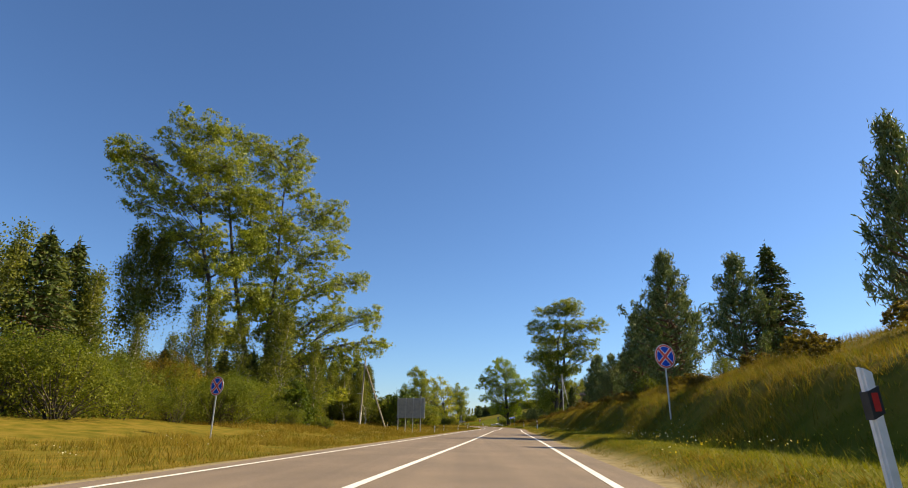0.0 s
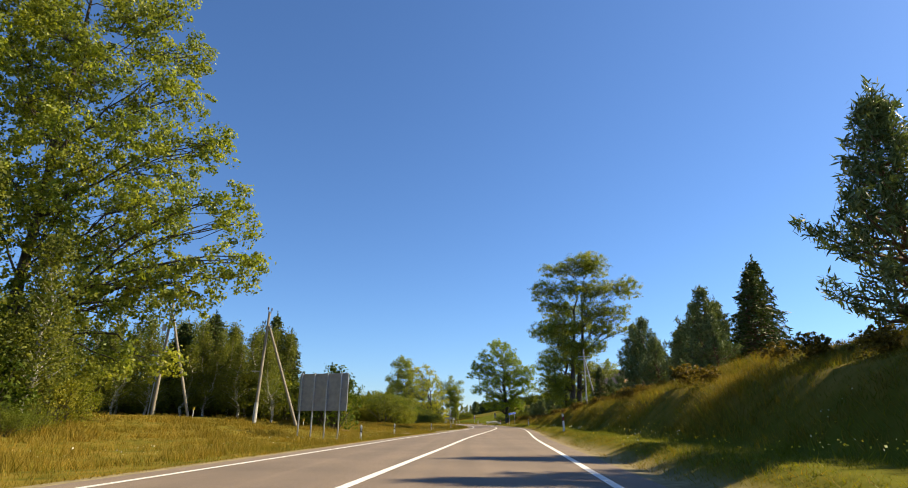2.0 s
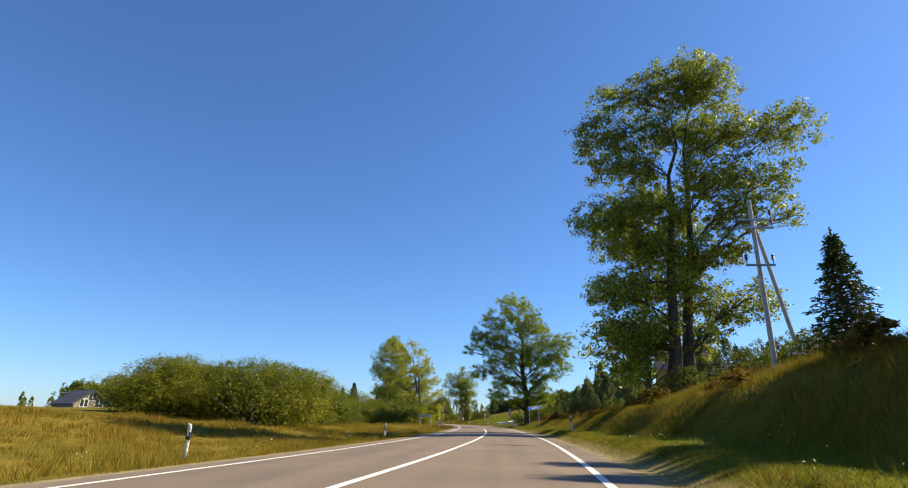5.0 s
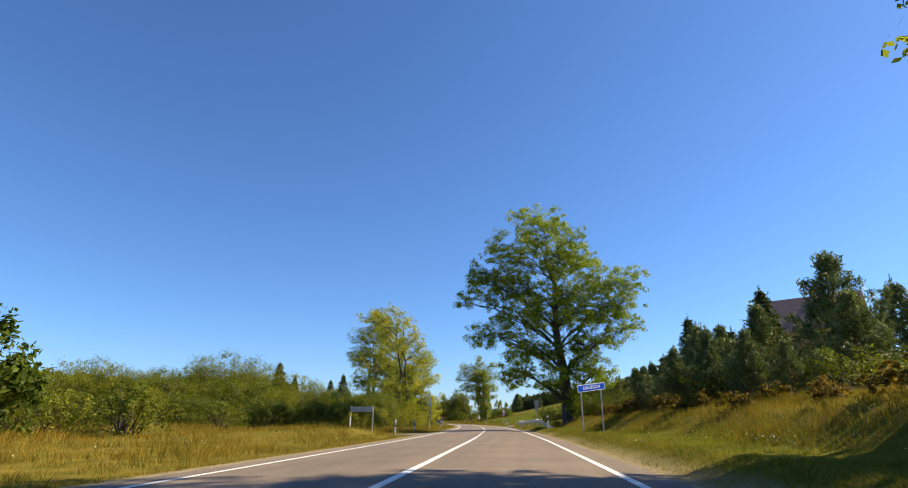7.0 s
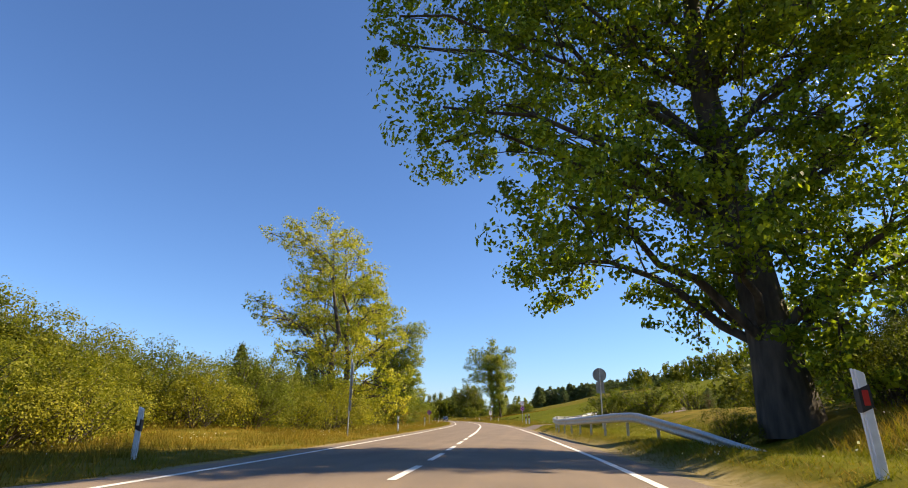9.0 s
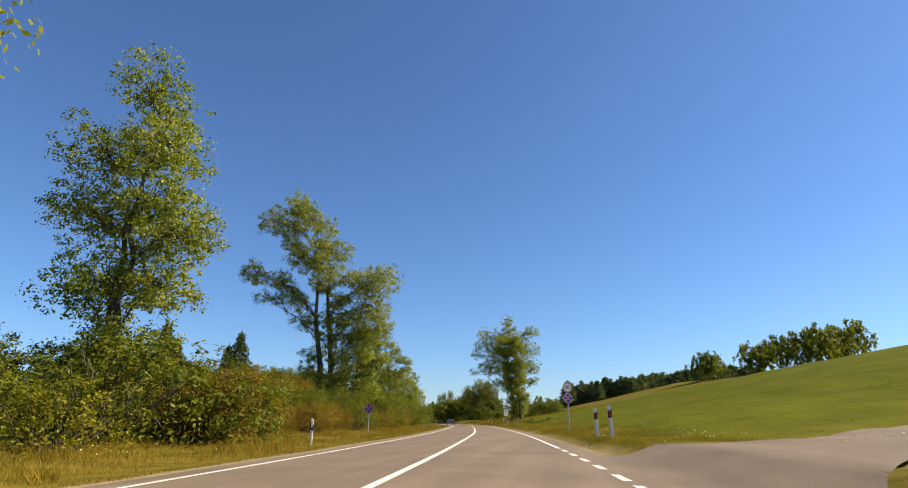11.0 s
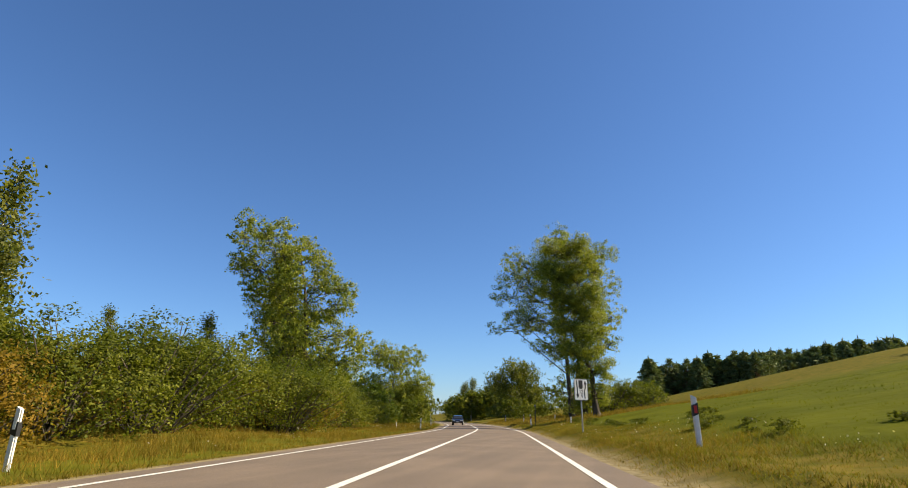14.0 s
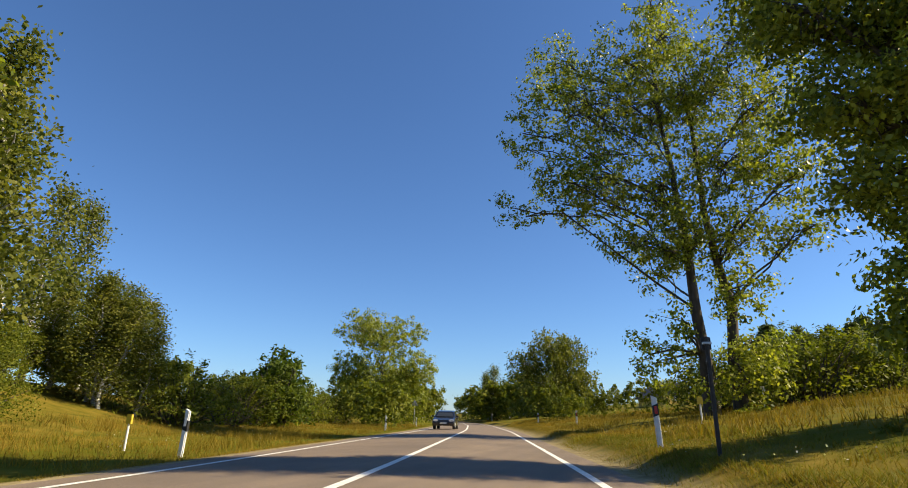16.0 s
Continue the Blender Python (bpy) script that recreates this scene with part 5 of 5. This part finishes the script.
sign_backs(spot(206.5, -6.75), [("triangle", 3.45, 0.42), ("round", 2.85, 0.33), ("round", 2.2, 0.33), ("plate", 1.55, 0.4)], "grey backs of stacked road signs on a tall post", -58, 4.0)
sign_backs(spot(207.6, 6.7), [("round", 2.75, 0.36), ("plate", 2.1, 0.42)], "grey back of a round sign with a plate below", 4, 3.1)
sign_backs((-7.9, 339.9, float(height(-7.9, 339.9))), [("plate", 1.8, 0.16)], "small dark plate on a thin pole in the grass", 8, 1.9, BLACK)
sign_backs(spot(392, -6.5), [("triangle", 2.6, 0.42)], "grey back of a triangular road sign", 0, 2.9)


def delineator():
    """A roadside marker post: white blade with a slanted black band and reflector."""
    ob = thing("delineator_post", (0, 0, 0), "white roadside marker post with slanted black band", "marker post", "marker posts along the road")
    bm = bmesh.new()
    o = [(-0.06, -0.2), (0.06, -0.2), (0.06, 1.02), (-0.06, 1.08)]
    plate(bm, o, -0.04, 0.04)
    bmesh.ops.bevel(bm, geom=[e for e in bm.edges if abs(e.verts[0].co.z - e.verts[1].co.z) > 0.5], offset=0.022, segments=2, affect="EDGES")
    part("blade", bm, WHITE, ob)
    return ob


def delineators(places, colour, label, slant):
    first = delineator()
    tagged(first, label)
    bm = plate(bmesh.new(), [(-0.063, 0.62), (0.063, 0.62 + slant), (0.063, 0.86 + slant), (-0.063, 0.86)], -0.044, 0.044)
    band = part("band", bm, BLACK, first)
    part("reflector", box(bmesh.new(), (-0.032, -0.05, 0.69), (0.032, -0.044, 0.85), 0.004), colour, band)
    for k, (x, y, tilt, turn) in enumerate(places):
        m = pose(x, y, float(height(x, y)), 0, tilt, turn)
        if k:
            copy_thing(first, m)
        else:
            first.matrix_basis = m


delineators(((3.68, 5.2, -3, 8), (9.05, 73.7, -2, 3), (13.3, 133.5, -3, 0), (11.6, 183.5, -2, 4), (7.2, 240.6, -2, 8), (6.83, 242.4, -2, 8), (-0.2, 300, -1, 10), (-8.66, 343, -3, 10), (-13.0, 372, 0, 14), (-19.5, 396, 0, 14)),
            RED, "white roadside marker post with red reflector on black", 0.05)
delineators(((-4.2, 76.4, 1, 0), (-3.45, 88.5, 1, 0), (-1.6, 112, 1, 0), (0.3, 135.3, 2, 0), (0.65, 174.7, 2, 0), (-0.4, 188.2, 0, 4), (-2.0, 218, 0, 6), (-5.0, 243.1, 1, 8), (-12.2, 294.4, 0, 8), (-19.3, 340.8, 2, 12), (-26.2, 368, 0, 14), (-33, 392, 0, 14)),
            WHITE, "white roadside marker post with pale reflector on black", -0.05)


def marker(at, label, top_mat, h=0.8, half=0.09):
    """A small utility marker: thin post with a coloured head."""
    ob = thing("utility_marker", at, label, "marker post", "utility markers")
    part("post", rod(bmesh.new(), (0, 0, -0.2), (0, 0, h - 0.2), 0.03, 0.03, 10), WHITE, ob)
    part("head", box(bmesh.new(), (-half, -0.033, h - 0.25), (half, 0.033, h), 0.01), top_mat, ob)


marker(spot(171.5, -8.4), "white marker post with a yellow head", YELLOW, 0.95)
marker(spot(342, -8.3), "white marker post with a yellow head", YELLOW, 0.95)
marker((-12.6, 92, float(height(-12.6, 92))), "low white and yellow utility marker", YELLOW, 0.8)
marker((-22.9, 91, float(height(-22.9, 91))), "low white and yellow utility marker", YELLOW, 0.9)
marker((-6.9, 351.1, float(height(-6.9, 351.1))), "thin pale marker post in the grass", YELLOW, 0.9)
marker((-4.45, 334.6, float(height(-4.45, 334.6))), "short white marker stub in the verge", WHITE, 0.5, 0.05)
marker((-3.0, 360.5, float(height(-3.0, 360.5))), "thin pale marker post in the grass", WHITE, 1.1)

ob = thing("warning_sign", (-11.4, 104.3, float(height(-11.4, 104.3))), "small yellow and red warning plate on two thin posts", "sign")
for x in (-0.12, 0.3):
    part("post", rod(bmesh.new(), (x, 0.03, -0.2), (x - 0.02, 0.03, 1.9), 0.025, 0.025, 8), WOOD, ob)
part("plate", box(bmesh.new(), (-0.1, -0.005, 1.55), (0.42, 0.01, 2.0), 0.005), YELLOW, ob)
part("plate", box(bmesh.new(), (0.0, -0.005, 2.02), (0.38, 0.01, 2.4), 0.005), RED, ob)


# ---------------------------------------------------------------- guard rail
def guard_rail(name, line, label, sink):
    """A W-beam on posts along a line of (x, y), its first metres sloping down into the ground."""
    pts = np.array(line, float)
    d = np.concatenate([[0], np.cumsum(np.linalg.norm(np.diff(pts, axis=0), axis=1))])
    t = np.arange(0, d[-1], 0.6)
    xy = np.stack([np.interp(t, d, pts[:, 0]), np.interp(t, d, pts[:, 1])], -1)
    for _ in range(3):
        xy[1:-1] = (xy[:-2] + 2 * xy[1:-1] + xy[2:]) / 4
    z = height(xy[:, 0], xy[:, 1])
    top = np.where(t < sink, -0.1 + 0.72 * t / max(sink, 0.01), 0.62) + 0.12
    tang = np.gradient(xy, axis=0)
    tang /= np.linalg.norm(tang, axis=1)[:, None]
    out = np.stack([-tang[:, 1], tang[:, 0]], -1)
    prof = [(0.0, -0.31), (0.055, -0.27), (0.055, -0.2), (0.0, -0.155), (0.055, -0.11), (0.055, -0.04), (0.0, 0.0), (-0.012, 0.0), (0.043, -0.045), (0.043, -0.105), (-0.012, -0.155), (0.043, -0.205), (0.043, -0.265), (-0.012, -0.31)]
    n, k = len(t), len(prof)
    V = np.zeros((n, k, 3))
    for j, (o, h) in enumerate(prof):
        V[:, j, :2] = xy + out * (o + 0.06)
        V[:, j, 2] = z + top + h
    i = np.arange(n * k).reshape(n, k)
    j = np.roll(i, -1, 1)
    Q = np.stack([i[:-1], j[:-1], j[1:], i[1:]], -1).reshape(-1, 4)
    ob = thing(name, (0, 0, 0), label, "guard rail")
    link("beam", mesh("beam", V.reshape(-1, 3), Q, STEEL), ob)
    for p in range(2, n, 4):
        x, y = xy[p]
        if top[p] > 0.25:
            part("post", box(bmesh.new(), (x - 0.04, y - 0.05, z[p] - 0.3), (x + 0.04, y + 0.05, z[p] + top[p] - 0.02), 0.006), STEEL, ob)


guard_rail("guard_rail", [(12.4, 188.5), (11.9, 193), (10.6, 199), (9.9, 205), (9.3, 211), (9.2, 215)], "galvanised steel guard rail sloping into the grass", 7.5)
guard_rail("guard_rail", [(9.2, 215.4), (9.8, 218.6), (11.8, 221.5), (15, 224.2), (19, 226.8)], "galvanised guard rail curving along the side road", 0.0)


# ---------------------------------------------------------------- poles
def insulator(bm, p, h=0.28):
    rod(bm, p, (p[0], p[1], p[2] + h * 0.5), 0.02, 0.02, 8)
    for k in range(3):
        z = p[2] + h * (0.45 + 0.18 * k)
        rod(bm, (p[0], p[1], z), (p[0], p[1], z + h * 0.12), 0.085, 0.05, 10)


def a_pole(x, y, h, dx, dy, label, box_on=False, mat=None, r=0.16):
    """A pole with a raking stay leg, insulators at its head."""
    z0 = float(height(x, y))
    ob = thing("utility_pole", (x, y, z0), label, "utility pole", "poles of the power line")
    part("shaft", rod(bmesh.new(), (0, 0, -0.4), (0.35, 0, h), r, r * 0.75, 10), mat or WOOD, ob)
    zl = float(height(x + dx, y + dy)) - z0
    part("stay_leg", rod(bmesh.new(), (dx, dy, zl - 0.4), (0.45, 0, h * 0.87), r * 0.9, r * 0.7, 10), mat or WOOD, ob)
    head = part("cross_arm", box(bmesh.new(), (-0.25, -0.06, h * 0.86), (0.75, 0.06, h * 0.86 + 0.1), 0.01), STEEL, ob)
    for px, pz in ((-0.2, h * 0.87), (0.05, h * 0.87 + 0.05), (0.2, h - 0.02), (0.55, h - 0.1)):
        bm = bmesh.new()
        insulator(bm, (px, 0, pz), 0.5)
        part("insulator", bm, CERAMIC, head)
    if box_on:
        shelf = part("platform", box(bmesh.new(), (-1.3, -0.35, h * 0.42), (0.1, 0.35, h * 0.42 + 0.1), 0.01), STEEL, ob)
        tr = part("transformer", box(bmesh.new(), (-1.05, -0.3, h * 0.42 + 0.1), (-0.3, 0.3, h * 0.42 + 1.05), 0.05), CONCRETE, shelf, "pale grey transformer tank")
        for k in range(5):
            part("cooling_fin", box(bmesh.new(), (-1.0 + 0.15 * k, -0.36, h * 0.42 + 0.2), (-0.97 + 0.15 * k, -0.3, h * 0.42 + 0.95), 0.004), GREYBACK, tr)
        for k in range(3):
            bm = bmesh.new()
            insulator(bm, (-0.9 + 0.22 * k, 0, h * 0.42 + 1.05), 0.4)
            part("bushing", bm, CERAMIC, tr)
        part("fuse_box", box(bmesh.new(), (-0.35, -0.2, h * 0.72), (0.0, 0.1, h * 0.72 + 0.7), 0.03), CONCRETE, ob)
        part("cable_pipe", rod(bmesh.new(), (-0.35, -0.1, 0), (-0.15, -0.1, h * 0.42), 0.05, 0.05, 8), STEEL, ob)
    else:
        part("sleeve", rod(bmesh.new(), (0.02, 0, 0.1), (0.06, 0, 1.9), r * 1.25, r * 1.15, 10), CONCRETE, ob)
        part("switch_arm", box(bmesh.new(), (-0.7, -0.05, h * 0.45), (0.2, 0.05, h * 0.45 + 0.08), 0.01), STEEL, ob)


a_pole(-27.6, 92.4, 11.4, 3.6, 0.2, "wooden pole with stay leg, carrying a transformer", True)
a_pole(-16.8, 90.4, 10.5, 4.2, 0.0, "wooden power pole with a raking stay leg")
a_pole(23.0, 428, 7.4, 2.8, 0, "thin wooden power pole beyond the meadow")


def cross_pole(x, y, h, label, r=0.17, big=True, mat=None):
    """A straight pole with two cross-arms and insulators."""
    ob = thing("utility_pole", (x, y, float(height(x, y))), label, "utility pole", "poles of the power line")
    part("shaft", rod(bmesh.new(), (0, 0, -0.5), (0, 0, h), r, r * 0.72, 12), mat or CONCRETE, ob)
    for z, w in ((h - 1.1, 0.85), (h - 1.5, 0.85), (h - 3.3, 0.65)) if big else ((h - 0.6, 0.7),):
        arm = part("cross_arm", box(bmesh.new(), (-w, -0.2, z), (w, -0.1, z + 0.1), 0.01), STEEL, ob)
        for s in (-1, 1):
            bm = bmesh.new()
            insulator(bm, (s * (w - 0.06), -0.15, z + 0.08), 0.5)
            part("insulator", bm, CERAMIC, arm)
    return ob


POLE = (20.2, 119.4)
ob = cross_pole(*POLE, 7.9, "tall grey concrete pole with cross-arms on the bank", 0.12)
part("stay_leg", rod(bmesh.new(), (1.5, 0.6, 0.3), (0.1, 0.05, 6.6), 0.1, 0.08, 10), CONCRETE, ob)
cross_pole(52, 166, 8.5, "distant slender wooden power pole", 0.14, False, WOOD)
cross_pole(57, 178, 6.5, "distant slender wooden power pole", 0.12, False, WOOD)


# ---------------------------------------------------------------- buildings far off
ROOF_RED = simple("clay_roof", (0.22, 0.115, 0.085), (0.33, 0.19, 0.145), 1.5, 0.8, 0, 0.4, (1, 1, 6))
ROOF_DARK = simple("dark_roof", (0.05, 0.045, 0.05), (0.1, 0.09, 0.095), 2, 0.7)
PLASTER = simple("ochre_plaster", (0.5, 0.34, 0.06), (0.62, 0.44, 0.1), 2, 0.85)
OCHRE = simple("ochre_boards", (0.36, 0.2, 0.06), (0.46, 0.27, 0.09), 2, 0.85)
BRICKY = simple("brick_wall", (0.2, 0.12, 0.08), (0.3, 0.19, 0.13), 3, 0.9)
PANE = simple("window_pane", (0.02, 0.025, 0.03), (0.05, 0.06, 0.07), 1, 0.1)


def house(at, w, d, eave, ridge, turn, wall_mat, roof_mat, label, chimney=True):
    """A gabled house: walls, two roof slopes with eaves, windows, chimney."""
    ob = thing("house", at, label, "house", turn=turn)
    bm = plate(bmesh.new(), [(-w / 2, -1.5), (w / 2, -1.5), (w / 2, eave), (0, ridge), (-w / 2, eave)], -d / 2, d / 2)
    wall = part("wall", bm, wall_mat, ob)
    for s in (-1, 1):
        nx, nz = w / 2 + 0.45, eave - 0.45 * (ridge - eave) / (w / 2)
        o = [(0, ridge + 0.05), (s * nx, nz + 0.05), (s * nx, nz + 0.27), (0, ridge + 0.3)]
        part("roof", plate(bmesh.new(), o if s > 0 else o[::-1], -d / 2 - 0.5, d / 2 + 0.5), roof_mat, ob)
    for x, z in ((-w * 0.22, 1.0), (w * 0.22, 1.0), (0, eave + 0.35)):
        win = part("window", box(bmesh.new(), (x - 0.6, -d / 2 - 0.05, z), (x + 0.6, -d / 2 + 0.02, z + 1.3), 0.02), WHITE, wall)
        for s in (-1, 1):
            part("pane", box(bmesh.new(), (x + s * 0.29 - 0.24, -d / 2 - 0.065, z + 0.1), (x + s * 0.29 + 0.24, -d / 2 - 0.05, z + 1.2), 0.004), PANE, win)
    if chimney:
        part("chimney", box(bmesh.new(), (-0.9, -0.5, ridge - 0.8), (-0.3, 0.1, ridge + 0.9), 0.03), BRICKY, ob)
    return ob


zg = float(height(46.6, 208.1))
house((46.6, 208.1, zg), 9, 9.4, 11.4 - zg, 15.7 - zg, 53, OCHRE, ROOF_RED, "tall ochre house with a steep red-brown ribbed roof")
house((-3.3, 432, 3.2), 5.5, 9, 1.6, 3.6, 28, PLASTER, ROOF_DARK, "low yellow gabled house with a dark roof", False)
house((-58, 182, float(height(-58, 182)) - 0.2), 5, 7, 1.6, 3.4, 60, WOOD, ROOF_DARK, "weathered wooden barn with grey roof", False)


# ---------------------------------------------------------------- the oncoming car
CARPAINT, _, cb = material("black_car_paint", 0.25)
cb.inputs["Base Color"].default_value, cb.inputs["Coat Weight"].default_value = (0.012, 0.013, 0.016, 1), 0.6
GLASS, _, gb = material("car_glass", 0.05)
gb.inputs["Base Color"].default_value = (0.03, 0.035, 0.04, 1)
RUBBER = simple("tyre_rubber", (0.015, 0.015, 0.015), (0.03, 0.03, 0.03), 20, 0.85)
LAMP = simple("headlight_glass", (0.7, 0.72, 0.75), (0.85, 0.86, 0.88), 20, 0.15)


def hatchback(at, turn):
    """A compact dark car, its nose towards -y."""
    ob = thing("car", at, "black compact car driving on the country road", "car", turn=turn)
    side = [(-2.05, 0.28), (-2.1, 0.5), (-2.02, 0.72), (-1.1, 0.92), (-0.45, 1.36), (0.3, 1.45), (1.2, 1.4), (1.85, 1.02), (2.05, 0.95), (2.08, 0.5), (2.0, 0.28)]
    bm = bmesh.new()
    rings = []
    for x, f in ((-0.86, 0.965), (-0.8, 1.0), (0.8, 1.0), (0.86, 0.965)):
        ring = []
        for y, z in side:
            pinch = 1 - 0.24 * max(0, (z - 0.9) / 0.55)
            ring.append(bm.verts.new((x * pinch, y * f, 0.28 + (z - 0.28) * (f if z > 0.9 else 1))))
        rings.append(ring)
    n = len(side)
    for a, b in zip(rings, rings[1:]):
        for k in range(n):
            bm.faces.new((a[k], a[(k + 1) % n], b[(k + 1) % n], b[k]))
    bm.faces.new(rings[0][::-1]), bm.faces.new(rings[-1])
    bmesh.ops.recalc_face_normals(bm, faces=bm.faces)
    bmesh.ops.bevel(bm, geom=list(bm.edges), offset=0.025, segments=2, affect="EDGES")
    body = part("body", bm, CARPAINT, ob)
    part("windscreen", plate(bmesh.new(), [(-0.66, 0), (0.66, 0), (0.56, 0.52), (-0.56, 0.52)], -0.01, 0.012), GLASS, body).matrix_basis = pose(0, -1.085, 0.965, -56, 0, 0)
    for s in (-1, 1):
        part("headlight", box(bmesh.new(), (s * 0.62 - 0.17, -2.1, 0.6), (s * 0.62 + 0.17, -1.95, 0.74), 0.03), LAMP, body)
        part("door_mirror", box(bmesh.new(), (s * 0.97 - 0.1, -0.8, 0.92), (s * 0.97 + 0.1, -0.68, 1.05), 0.03), CARPAINT, body)
        part("side_window", box(bmesh.new(), (s * 0.735 - 0.012, -0.5, 0.98), (s * 0.735 + 0.012, 1.2, 1.28), 0.01), GLASS, body)
    part("grille", box(bmesh.new(), (-0.42, -2.125, 0.36), (0.42, -2.05, 0.56), 0.015), BLACK, body)
    part("number_plate", box(bmesh.new(), (-0.26, -2.145, 0.42), (0.26, -2.125, 0.53), 0.004), WHITE, body, "white plate with dark bars")
    for s in (-1, 1):
        for y in (-1.28, 1.3):
            tyre = part("wheel", rod(bmesh.new(), (s * 0.66, y, 0.31), (s * 0.86, y, 0.31), 0.31, 0.31, 24), RUBBER, ob)
            part("rim", rod(bmesh.new(), (s * 0.86, y, 0.31), (s * 0.875, y, 0.31), 0.2, 0.18, 18), STEEL, tyre)


hatchback((float(centre(374)) - 1.75, 374, -0.035), 12)
